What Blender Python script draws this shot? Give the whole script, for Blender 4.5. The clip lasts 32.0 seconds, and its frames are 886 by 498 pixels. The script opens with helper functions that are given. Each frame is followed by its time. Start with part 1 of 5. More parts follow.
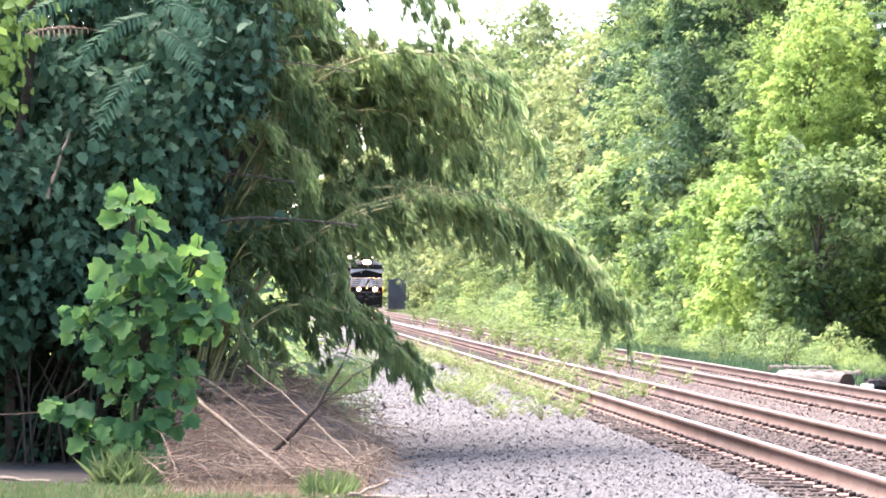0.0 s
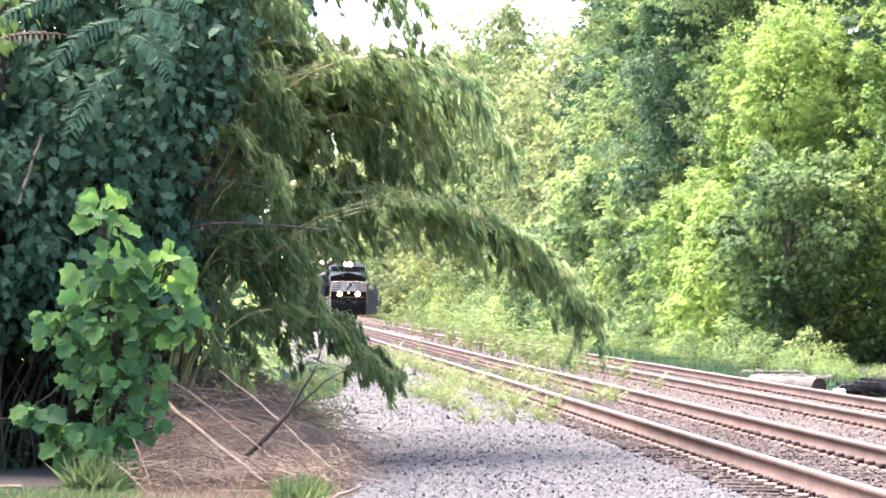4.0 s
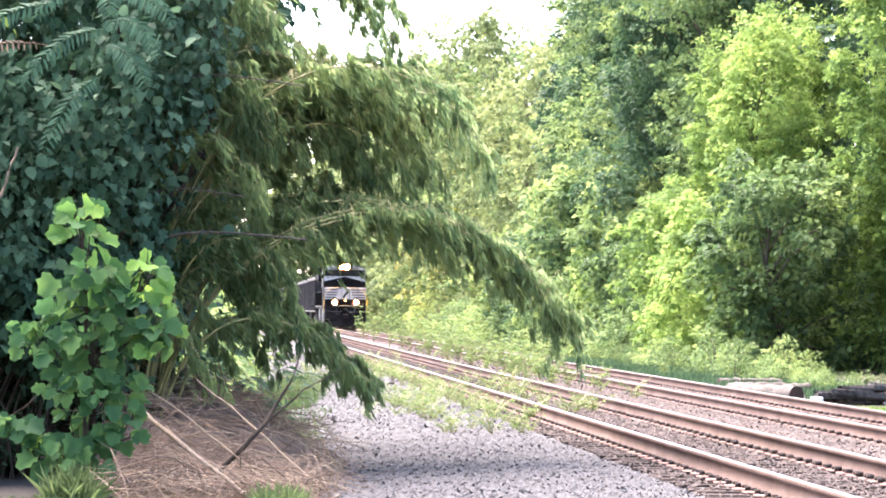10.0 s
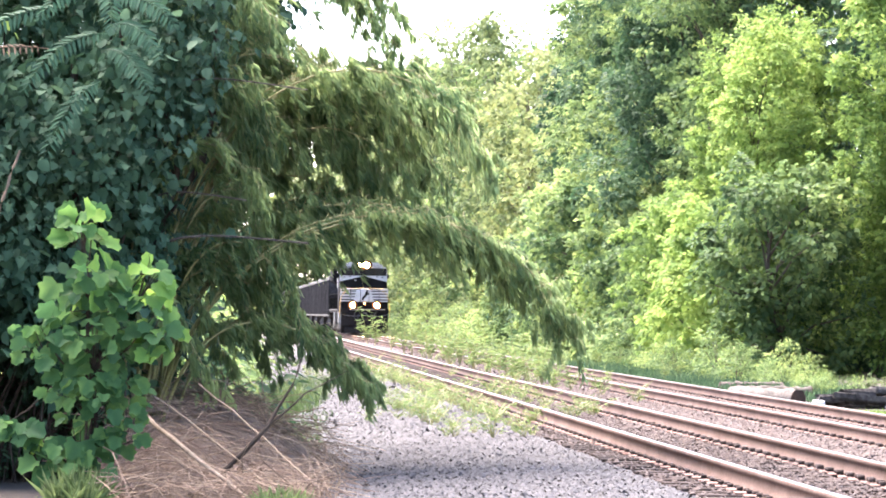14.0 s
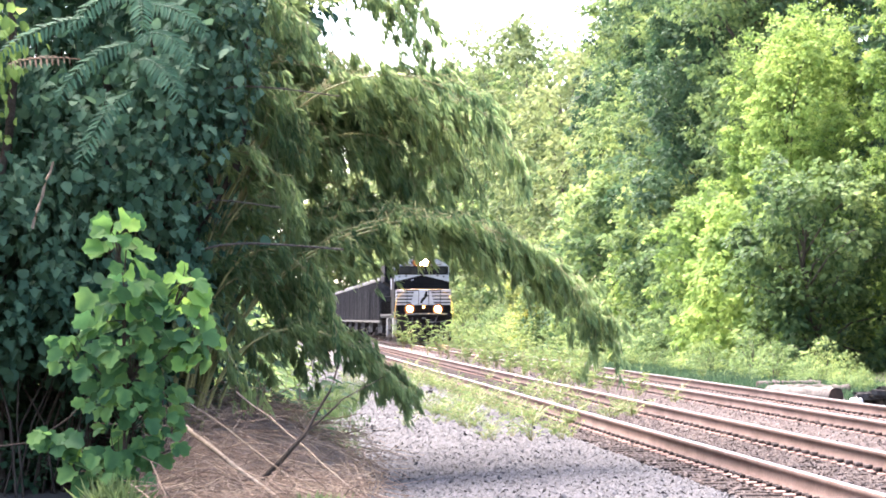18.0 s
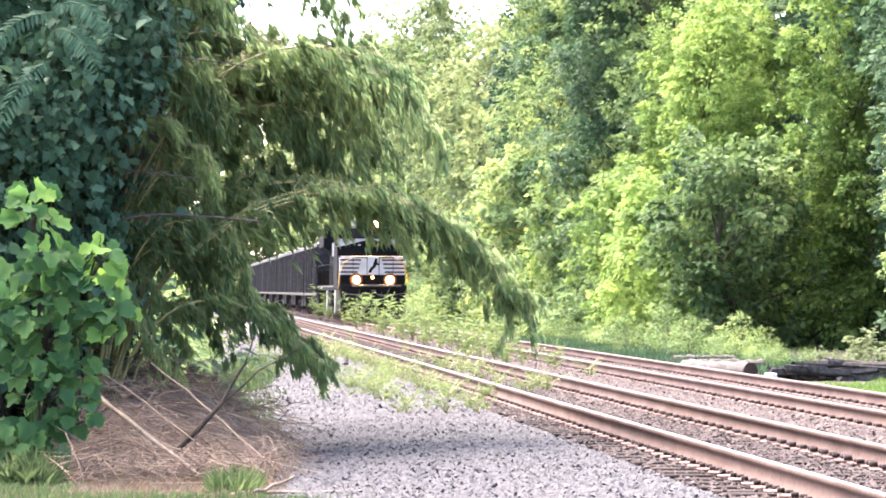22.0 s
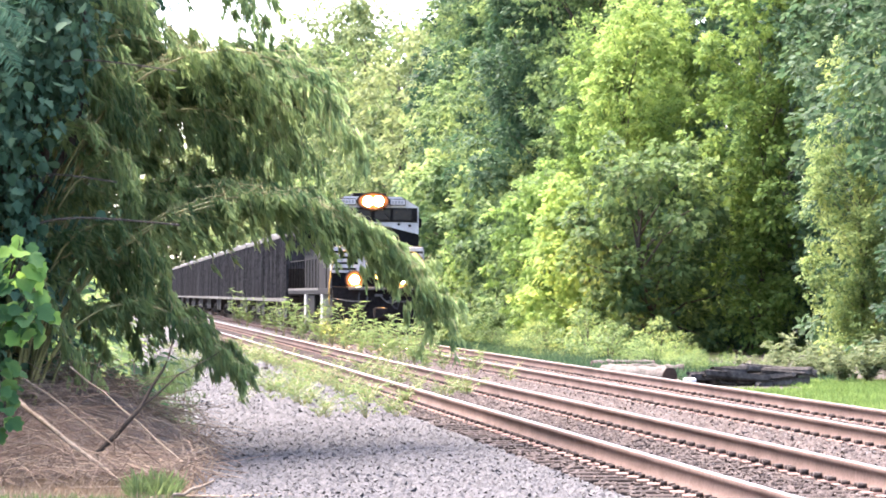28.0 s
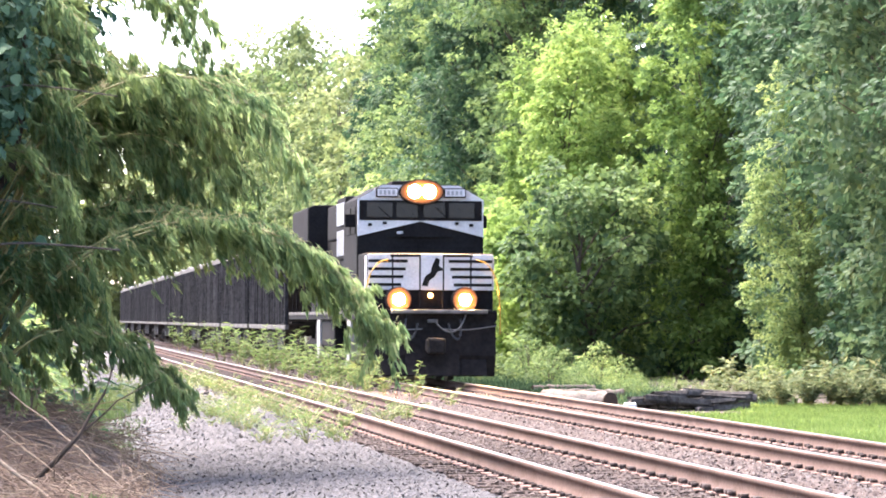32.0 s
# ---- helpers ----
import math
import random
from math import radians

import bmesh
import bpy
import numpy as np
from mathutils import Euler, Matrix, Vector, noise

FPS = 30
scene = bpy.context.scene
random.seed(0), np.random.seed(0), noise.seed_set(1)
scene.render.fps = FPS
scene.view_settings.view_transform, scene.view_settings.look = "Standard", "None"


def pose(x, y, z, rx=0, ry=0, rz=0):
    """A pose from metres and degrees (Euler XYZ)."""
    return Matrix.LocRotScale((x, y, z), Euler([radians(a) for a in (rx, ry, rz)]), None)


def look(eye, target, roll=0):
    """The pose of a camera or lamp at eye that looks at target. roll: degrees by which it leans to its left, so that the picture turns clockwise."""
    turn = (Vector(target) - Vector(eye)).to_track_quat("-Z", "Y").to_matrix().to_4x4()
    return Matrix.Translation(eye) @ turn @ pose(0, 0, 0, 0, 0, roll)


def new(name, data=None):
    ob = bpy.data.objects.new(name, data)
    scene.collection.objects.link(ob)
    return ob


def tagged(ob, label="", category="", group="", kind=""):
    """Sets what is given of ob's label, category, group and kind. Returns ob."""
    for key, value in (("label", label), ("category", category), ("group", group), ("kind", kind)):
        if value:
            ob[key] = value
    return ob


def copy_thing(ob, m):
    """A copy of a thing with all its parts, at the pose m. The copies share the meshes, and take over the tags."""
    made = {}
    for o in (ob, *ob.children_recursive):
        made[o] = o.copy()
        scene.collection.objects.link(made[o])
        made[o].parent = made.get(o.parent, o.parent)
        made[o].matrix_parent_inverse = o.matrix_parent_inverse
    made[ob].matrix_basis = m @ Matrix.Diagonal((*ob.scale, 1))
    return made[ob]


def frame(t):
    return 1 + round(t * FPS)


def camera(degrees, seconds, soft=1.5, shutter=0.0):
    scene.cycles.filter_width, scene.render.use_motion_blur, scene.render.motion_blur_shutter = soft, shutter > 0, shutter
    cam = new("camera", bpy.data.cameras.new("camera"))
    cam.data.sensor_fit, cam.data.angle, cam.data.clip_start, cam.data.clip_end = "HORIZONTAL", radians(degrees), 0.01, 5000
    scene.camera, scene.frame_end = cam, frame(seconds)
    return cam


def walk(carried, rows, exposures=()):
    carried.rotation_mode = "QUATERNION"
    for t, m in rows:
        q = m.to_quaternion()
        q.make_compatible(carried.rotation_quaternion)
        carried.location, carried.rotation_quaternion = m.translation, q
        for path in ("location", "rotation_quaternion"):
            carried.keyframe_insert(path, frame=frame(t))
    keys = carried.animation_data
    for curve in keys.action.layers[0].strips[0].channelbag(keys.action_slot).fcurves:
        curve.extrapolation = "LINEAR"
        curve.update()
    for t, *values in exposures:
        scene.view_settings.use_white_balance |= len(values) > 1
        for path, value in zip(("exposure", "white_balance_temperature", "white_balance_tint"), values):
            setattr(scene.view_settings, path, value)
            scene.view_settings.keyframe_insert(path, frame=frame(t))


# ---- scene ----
cam = camera(16.0, 32.0, soft=1.85)
EYE = 1.739
ROWS = [
    (0.0, 90.848, -0.990, -0.015),
    (0.5, 90.796, -1.049, -0.126),
    (1.0, 90.699, -1.100, -0.209),
    (1.5, 90.705, -1.047, -0.234),
    (2.0, 90.721, -1.037, -0.267),
    (2.5, 90.807, -0.939, -0.272),
    (3.0, 90.904, -0.895, -0.319),
    (3.5, 90.979, -0.903, -0.421),
    (5.5, 90.775, -0.940, -0.638),
    (6.0, 90.852, -0.955, -0.505),
    (6.5, 90.923, -1.036, -0.392),
    (7.0, 91.011, -0.960, -0.317),
    (7.5, 91.059, -1.006, -0.295),
    (8.0, 91.111, -1.025, -0.361),
    (8.5, 91.158, -0.933, -0.511),
    (9.0, 91.183, -0.836, -0.715),
    (9.5, 91.177, -0.825, -0.865),
    (10.0, 91.116, -0.808, -0.930),
    (10.5, 91.100, -0.796, -0.903),
    (11.0, 91.082, -0.820, -0.804),
    (11.5, 91.114, -0.893, -0.749),
    (12.0, 91.221, -0.960, -0.729),
    (12.5, 91.357, -1.015, -0.768),
    (13.0, 91.407, -0.928, -0.785),
    (13.5, 91.341, -0.863, -0.802),
    (14.0, 91.182, -0.787, -0.900),
    (14.5, 90.998, -0.652, -0.974),
    (16.5, 90.845, -0.228, -0.712),
    (17.0, 91.164, -0.087, -0.501),
    (17.5, 91.262, 0.015, -0.332),
    (18.0, 91.253, 0.163, -0.249),
    (18.5, 91.238, 0.293, -0.236),
    (19.0, 91.173, 0.245, -0.291),
    (19.5, 91.169, 0.086, -0.502),
    (20.0, 91.124, -0.047, -0.747),
    (20.5, 91.068, -0.193, -1.044),
    (21.0, 90.952, -0.255, -1.310),
    (21.5, 90.860, -0.242, -1.581),
    (22.0, 90.759, -0.220, -1.772),
    (22.5, 90.726, -0.177, -1.884),
    (23.0, 90.799, -0.111, -1.992),
    (23.5, 90.872, -0.142, -2.108),
    (24.0, 90.993, -0.165, -2.343),
    (24.5, 91.077, -0.220, -2.575),
    (25.0, 91.158, -0.260, -2.787),
    (25.5, 91.200, -0.326, -2.871),
    (27.5, 90.967, -0.381, -3.060),
    (28.0, 90.847, -0.368, -3.226),
    (28.5, 90.803, -0.357, -3.480),
    (29.0, 90.817, -0.404, -3.726),
    (29.5, 90.893, -0.361, -3.888),
    (30.0, 91.022, -0.374, -3.991),
    (30.5, 91.163, -0.327, -4.029),
    (31.0, 91.262, -0.301, -4.071),
    (31.5, 91.306, -0.299, -4.152),
    (32.0, 91.308, -0.301, -4.304),
]
walk(cam, [(t, pose(0, 0, EYE, rx, ry, rz)) for t, rx, ry, rz in ROWS], exposures=[(0, 2.96, 6500, 25), (20, 2.96, 6500, 25), (32, 2.82, 6500, 25)])

# ---- light ----
SUN_AZ, SUN_EL = radians(132), radians(62)     # azimuth from +x towards +y: high, to the left and a little ahead
world = bpy.data.worlds.new("sky")
scene.world = world
world.use_nodes = True
wn = world.node_tree.nodes
sky = wn.new("ShaderNodeTexSky")
sky.sky_type, sky.sun_disc = "NISHITA", False
sky.sun_elevation, sky.sun_rotation = SUN_EL, math.pi / 2 - SUN_AZ
sky.air_density, sky.dust_density, sky.ozone_density = 1.0, 1.5, 1.0
wn["Background"].inputs["Strength"].default_value = 0.140
world.node_tree.links.new(sky.outputs["Color"], wn["Background"].inputs["Color"])
sun = new("sun", bpy.data.lights.new("sun", "SUN"))
sun.data.energy, sun.data.angle, sun.data.color = 4.4, radians(64.0), (1.0, 0.93, 0.80)
sun.matrix_world = look((0, 0, 60), Vector((0, 0, 60)) - Vector((math.cos(SUN_EL) * math.cos(SUN_AZ), math.cos(SUN_EL) * math.sin(SUN_AZ), math.sin(SUN_EL))))


# ---- materials ----
def material(name, c1, c2, rough=0.8, metal=0.0, scale=4.0, fine=40.0, bump=0.3, bump_d=0.01, rand=0.0, coords="Object"):
    """Two-scale mottled surface from colour c1 to c2, with fine relief; rand varies each object."""
    m = bpy.data.materials.new(name)
    m.use_nodes = True
    n, l = m.node_tree.nodes, m.node_tree.links
    b = n["Principled BSDF"]
    tc = n.new("ShaderNodeTexCoord")
    a = n.new("ShaderNodeTexNoise"); a.inputs["Scale"].default_value = scale; a.inputs["Detail"].default_value = 6
    f = n.new("ShaderNodeTexNoise"); f.inputs["Scale"].default_value = fine; f.inputs["Detail"].default_value = 4
    l.new(tc.outputs[coords], a.inputs["Vector"]); l.new(tc.outputs[coords], f.inputs["Vector"])
    add = n.new("ShaderNodeMath"); add.operation = "MULTIPLY_ADD"; add.inputs[1].default_value = 0.5
    l.new(f.outputs["Fac"], add.inputs[0])
    half = n.new("ShaderNodeMath"); half.operation = "MULTIPLY"; half.inputs[1].default_value = 0.5
    l.new(a.outputs["Fac"], half.inputs[0]); l.new(half.outputs[0], add.inputs[2])
    r = n.new("ShaderNodeValToRGB")
    r.color_ramp.elements[0].position, r.color_ramp.elements[1].position = 0.36, 0.64
    r.color_ramp.elements[0].color, r.color_ramp.elements[1].color = (*c1, 1), (*c2, 1)
    l.new(add.outputs[0], r.inputs["Fac"])
    out = r.outputs["Color"]
    if rand:
        oi = n.new("ShaderNodeObjectInfo"); h = n.new("ShaderNodeHueSaturation"); mr = n.new("ShaderNodeMapRange")
        mr.inputs["To Min"].default_value, mr.inputs["To Max"].default_value = 1 - rand, 1 + rand
        l.new(oi.outputs["Random"], mr.inputs["Value"]); l.new(mr.outputs[0], h.inputs["Value"]); l.new(out, h.inputs["Color"])
        out = h.outputs["Color"]
    l.new(out, b.inputs["Base Color"])
    b.inputs["Roughness"].default_value, b.inputs["Metallic"].default_value = rough, metal
    if bump:
        bp = n.new("ShaderNodeBump"); bp.inputs["Strength"].default_value = bump; bp.inputs["Distance"].default_value = bump_d
        l.new(f.outputs["Fac"], bp.inputs["Height"]); l.new(bp.outputs["Normal"], b.inputs["Normal"])
    return m


def island_material(name, colours, rough=0.8, fine=30.0, bump=0.4, spread=0.25):
    """Each loose piece takes its own tone out of a few colours."""
    m = material(name, colours[0], colours[1], rough, fine=fine, bump=bump)
    n, l = m.node_tree.nodes, m.node_tree.links
    g = n.new("ShaderNodeNewGeometry"); r = n.new("ShaderNodeValToRGB")
    while len(r.color_ramp.elements) < len(colours):
        r.color_ramp.elements.new(0.5)
    for i, c in enumerate(colours):
        r.color_ramp.elements[i].position = i / (len(colours) - 1)
        r.color_ramp.elements[i].color = (*c, 1)
    l.new(g.outputs["Random Per Island"], r.inputs["Fac"])
    mx = n.new("ShaderNodeMix"); mx.data_type = "RGBA"; mx.inputs["Factor"].default_value = 0.7
    l.new(n["Color Ramp"].outputs["Color"], mx.inputs[6]); l.new(r.outputs["Color"], mx.inputs[7])
    l.new(mx.outputs[2], n["Principled BSDF"].inputs["Base Color"])
    return m


def leaf_material(name, dark, mid, light, glow=0.45, rough=0.6, patch=0.35, objrand=0.0, gloss=0.12):
    """Leaves: every leaf its own green, broad patches of tone, light shining through."""
    m = bpy.data.materials.new(name)
    m.use_nodes = True
    n, l = m.node_tree.nodes, m.node_tree.links
    b = n["Principled BSDF"]
    g = n.new("ShaderNodeNewGeometry"); tc = n.new("ShaderNodeTexCoord")
    noise_ = n.new("ShaderNodeTexNoise"); noise_.inputs["Scale"].default_value = patch; noise_.inputs["Detail"].default_value = 3
    l.new(tc.outputs["Object"], noise_.inputs["Vector"])
    mad = n.new("ShaderNodeMath"); mad.operation = "MULTIPLY_ADD"; mad.inputs[1].default_value = 0.5
    mr = n.new("ShaderNodeMapRange"); mr.inputs["From Min"].default_value, mr.inputs["From Max"].default_value = 0.3, 0.7
    mr.inputs["To Max"].default_value = 0.5
    l.new(noise_.outputs["Fac"], mr.inputs["Value"]); l.new(g.outputs["Random Per Island"], mad.inputs[0]); l.new(mr.outputs[0], mad.inputs[2])
    fac = mad.outputs[0]
    if objrand:
        oi = n.new("ShaderNodeObjectInfo"); a2 = n.new("ShaderNodeMath"); a2.operation = "MULTIPLY_ADD"; a2.inputs[1].default_value = objrand
        sub = n.new("ShaderNodeMath"); sub.operation = "SUBTRACT"; sub.inputs[1].default_value = 0.5
        l.new(oi.outputs["Random"], sub.inputs[0]); l.new(sub.outputs[0], a2.inputs[0]); l.new(fac, a2.inputs[2]); fac = a2.outputs[0]
    r = n.new("ShaderNodeValToRGB"); r.color_ramp.elements.new(0.5)
    for i, c in enumerate((dark, mid, light)):
        r.color_ramp.elements[i].position, r.color_ramp.elements[i].color = (0.1, 0.5, 0.9)[i], (*c, 1)
    l.new(fac, r.inputs["Fac"]); l.new(r.outputs["Color"], b.inputs["Base Color"])
    b.inputs["Roughness"].default_value = rough
    b.inputs["Specular IOR Level"].default_value = gloss
    t = n.new("ShaderNodeBsdfTranslucent"); hs = n.new("ShaderNodeHueSaturation")
    hs.inputs["Hue"].default_value, hs.inputs["Saturation"].default_value, hs.inputs["Value"].default_value = 0.493, 0.98, 1.5
    l.new(r.outputs["Color"], hs.inputs["Color"]); l.new(hs.outputs["Color"], t.inputs["Color"])
    mix = n.new("ShaderNodeMixShader"); mix.inputs["Fac"].default_value = glow
    l.new(b.outputs[0], mix.inputs[1]); l.new(t.outputs[0], mix.inputs[2]); l.new(mix.outputs[0], n["Material Output"].inputs["Surface"])
    return m


def glow_material(name, colour, strength):
    m = bpy.data.materials.new(name)
    m.use_nodes = True
    b = m.node_tree.nodes["Principled BSDF"]
    b.inputs["Base Color"].default_value = (*[0.05 * c for c in colour], 1)
    b.inputs["Emission Color"].default_value = (*colour, 1)
    b.inputs["Emission Strength"].default_value = strength
    return m


def halo_material(name, cx, cz, squash, r0, r1):
    """A lamp's reflector with a glare halo painted in: amber, strongest round the bulb at (cx, cz) on either side,
    fading to the rim.
    """
    m = glow_material(name, (1.0, 0.30, 0.03), 1.0)
    n, l = m.node_tree.nodes, m.node_tree.links
    tc = n.new("ShaderNodeTexCoord"); sp = n.new("ShaderNodeSeparateXYZ"); l.new(tc.outputs["Object"], sp.inputs[0])

    def calc(op, a, b=None):
        q = n.new("ShaderNodeMath"); q.operation = op
        for i, v in enumerate((a, b)):
            if isinstance(v, (int, float)):
                q.inputs[i].default_value = v
            elif v is not None:
                l.new(v, q.inputs[i])
        return q.outputs[0]
    dx = calc("MULTIPLY", calc("SUBTRACT", calc("ABSOLUTE", sp.outputs["X"]), cx), squash)
    dz = calc("SUBTRACT", sp.outputs["Z"], cz)
    r = calc("SQRT", calc("ADD", calc("MULTIPLY", dx, dx), calc("MULTIPLY", dz, dz)))
    mr = n.new("ShaderNodeMapRange"); l.new(r, mr.inputs["Value"])
    mr.inputs["From Min"].default_value, mr.inputs["From Max"].default_value = r1, r0
    l.new(calc("ADD", calc("MULTIPLY", calc("POWER", mr.outputs[0], 1.8), 0.55), 0.012), n["Principled BSDF"].inputs["Emission Strength"])
    return m


M_SOIL = material("soil", (0.022, 0.018, 0.013), (0.055, 0.043, 0.031), 0.95, scale=0.6, fine=9, bump=0.8, bump_d=0.05)
M_BED = material("ballast_bed", (0.030, 0.028, 0.027), (0.078, 0.073, 0.070), 0.95, scale=2.5, fine=22, bump=1.0, bump_d=0.06)
M_STONE = island_material("ballast_stone", [(0.020, 0.020, 0.022), (0.052, 0.052, 0.054), (0.068, 0.068, 0.070), (0.038, 0.038, 0.040), (0.084, 0.083, 0.083)], 0.9, fine=18)
M_STONE_RUST = island_material("rusty_stone", [(0.018, 0.012, 0.010), (0.052, 0.036, 0.030), (0.076, 0.056, 0.048), (0.032, 0.022, 0.018), (0.100, 0.084, 0.076)], 0.9, fine=18)
M_RAIL = material("rusty_rail", (0.078, 0.051, 0.041), (0.150, 0.104, 0.085), 0.9, 0.0, scale=1.5, fine=30, bump=0.2)
M_HEAD = material("worn_rail_head", (0.16, 0.148, 0.138), (0.26, 0.245, 0.23), 0.42, 0.6, scale=2, fine=60, bump=0.05)
M_TIE = material("weathered_tie", (0.016, 0.012, 0.010), (0.050, 0.039, 0.033), 0.95, scale=3, fine=26, bump=0.8, bump_d=0.02, rand=0.35)
M_ANCHOR = material("rail_anchor_iron", (0.016, 0.010, 0.008), (0.042, 0.026, 0.020), 0.8, 0.2, bump=0.2)
M_PLATE = material("tie_plate_iron", (0.17, 0.105, 0.085), (0.28, 0.185, 0.155), 0.8, 0.1, bump=0.2)
M_BARK = material("bark", (0.035, 0.027, 0.020), (0.10, 0.08, 0.062), 0.95, scale=5, fine=30, bump=1.0, bump_d=0.03)
M_CULM = material("bamboo_culm", (0.13, 0.14, 0.04), (0.30, 0.27, 0.10), 0.5, scale=6, fine=40, bump=0.1)
M_STRAW = island_material("dry_straw", [(0.085, 0.052, 0.034), (0.175, 0.120, 0.080), (0.038, 0.024, 0.017), (0.30, 0.225, 0.155), (0.11, 0.075, 0.05), (0.38, 0.30, 0.21)], 0.9)
M_STICK = material("dead_stick", (0.13, 0.098, 0.07), (0.27, 0.215, 0.16), 0.9, scale=6, fine=40)
M_DARKSTICK = material("dark_stick", (0.022, 0.017, 0.013), (0.065, 0.050, 0.038), 0.9, scale=6, fine=40)
L_WALL = leaf_material("broadleaf", (0.044, 0.088, 0.036), (0.132, 0.205, 0.070), (0.275, 0.345, 0.112), 0.40, objrand=0.4)
# shaded copy of the broadleaf: deep-wood gloom is put into the colour
L_SHADED = leaf_material("dark_broadleaf", (0.018, 0.046, 0.024), (0.040, 0.086, 0.042), (0.090, 0.150, 0.070), 0.34, objrand=0.3)
# lit copy of the broadleaf: sunlight lifts and yellows the leaf colour
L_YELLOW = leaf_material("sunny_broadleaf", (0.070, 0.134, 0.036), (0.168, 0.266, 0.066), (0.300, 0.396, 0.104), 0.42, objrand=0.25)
# distance haze mixed into the leaf colour, flatter and greyer than L_WALL
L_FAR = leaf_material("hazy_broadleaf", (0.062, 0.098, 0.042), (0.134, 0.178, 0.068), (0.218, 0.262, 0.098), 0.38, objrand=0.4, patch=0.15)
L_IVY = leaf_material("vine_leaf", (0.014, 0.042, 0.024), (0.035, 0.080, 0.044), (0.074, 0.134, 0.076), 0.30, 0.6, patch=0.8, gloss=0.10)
L_BAMBOO = leaf_material("bamboo_leaf", (0.050, 0.098, 0.043), (0.134, 0.202, 0.084), (0.260, 0.336, 0.136), 0.68, 0.6, patch=1.6, objrand=0.35, gloss=0.1)
for m in (M_TIE, M_PLATE, M_RAIL, M_DARKSTICK, M_STICK):
    m.node_tree.nodes["Principled BSDF"].inputs["Specular IOR Level"].default_value = 0.12
L_SAPLING = leaf_material("sapling_leaf", (0.028, 0.084, 0.034), (0.052, 0.130, 0.043), (0.115, 0.215, 0.055), 0.46, 0.6, patch=0.9, objrand=0.55)
# lit copy of the sapling leaf: sun from behind put into its colour
L_BACKLIT = leaf_material("young_sapling_leaf", (0.045, 0.125, 0.038), (0.105, 0.230, 0.050), (0.20, 0.34, 0.060), 0.50, 0.6, patch=0.9, objrand=0.6)
L_WEED = leaf_material("weed_leaf", (0.052, 0.096, 0.033), (0.112, 0.164, 0.054), (0.195, 0.248, 0.090), 0.42)
L_PALEWEED = leaf_material("pale_weed_leaf", (0.064, 0.098, 0.044), (0.125, 0.162, 0.078), (0.210, 0.242, 0.132), 0.4)
L_GRASS = leaf_material("grass_blade", (0.05, 0.085, 0.034), (0.088, 0.138, 0.05), (0.15, 0.205, 0.082), 0.4)
L_LAWN = leaf_material("lawn_blade", (0.068, 0.125, 0.030), (0.108, 0.185, 0.045), (0.165, 0.245, 0.070), 0.42)
L_FROND = leaf_material("frond_leaflet", (0.026, 0.070, 0.040), (0.048, 0.112, 0.062), (0.086, 0.168, 0.092), 0.35, 0.5)
L_DEAD = leaf_material("dead_leaf", (0.12, 0.085, 0.055), (0.21, 0.155, 0.10), (0.30, 0.235, 0.16), 0.3)


# ---- mesh helpers ----
def mesh_object(name, verts, faces, mat, parent=None, label="", smooth=False):
    """faces: an array of triangles or quads, or a list of polygons."""
    me = bpy.data.meshes.new(name)
    if isinstance(faces, np.ndarray):
        k = faces.shape[1]
        me.vertices.add(len(verts)); me.vertices.foreach_set("co", np.asarray(verts, np.float32).ravel())
        me.loops.add(faces.size); me.loops.foreach_set("vertex_index", faces.astype(np.int32).ravel())
        me.polygons.add(len(faces)); me.polygons.foreach_set("loop_start", np.arange(0, faces.size, k, dtype=np.int32))
        me.update(calc_edges=True)
    else:
        me.from_pydata([tuple(v) for v in verts], [], faces)
    if smooth:
        me.polygons.foreach_set("use_smooth", np.ones(len(me.polygons), bool))
    me.materials.append(mat)
    ob = new(name, me)
    if parent:
        ob.parent = parent
    if label:
        ob["label"] = label
    return ob


def part(name, bm, mat, parent=None, label="", smooth=False):
    me = bpy.data.meshes.new(name)
    bmesh.ops.recalc_face_normals(bm, faces=bm.faces)
    bm.to_mesh(me); bm.free()
    if smooth:
        me.polygons.foreach_set("use_smooth", np.ones(len(me.polygons), bool))
    me.materials.append(mat)
    ob = new(name, me)
    if parent:
        ob.parent = parent
    if label:
        ob["label"] = label
    return ob


def box(bm, x0, x1, y0, y1, z0, z1, bevel=0.0):
    """A box, its edges rounded by bevel."""
    t = bmesh.new()
    bmesh.ops.create_cube(t, size=1, matrix=Matrix.LocRotScale(((x0 + x1) / 2, (y0 + y1) / 2, (z0 + z1) / 2), None, (x1 - x0, y1 - y0, z1 - z0)))
    if bevel:
        bmesh.ops.bevel(t, geom=t.edges[:], offset=bevel, segments=2, affect="EDGES", profile=0.5)
    merge(bm, t)
    return bm


def merge(bm, t):
    me = bpy.data.meshes.new("scrap")
    t.to_mesh(me); t.free(); bm.from_mesh(me); bpy.data.meshes.remove(me)


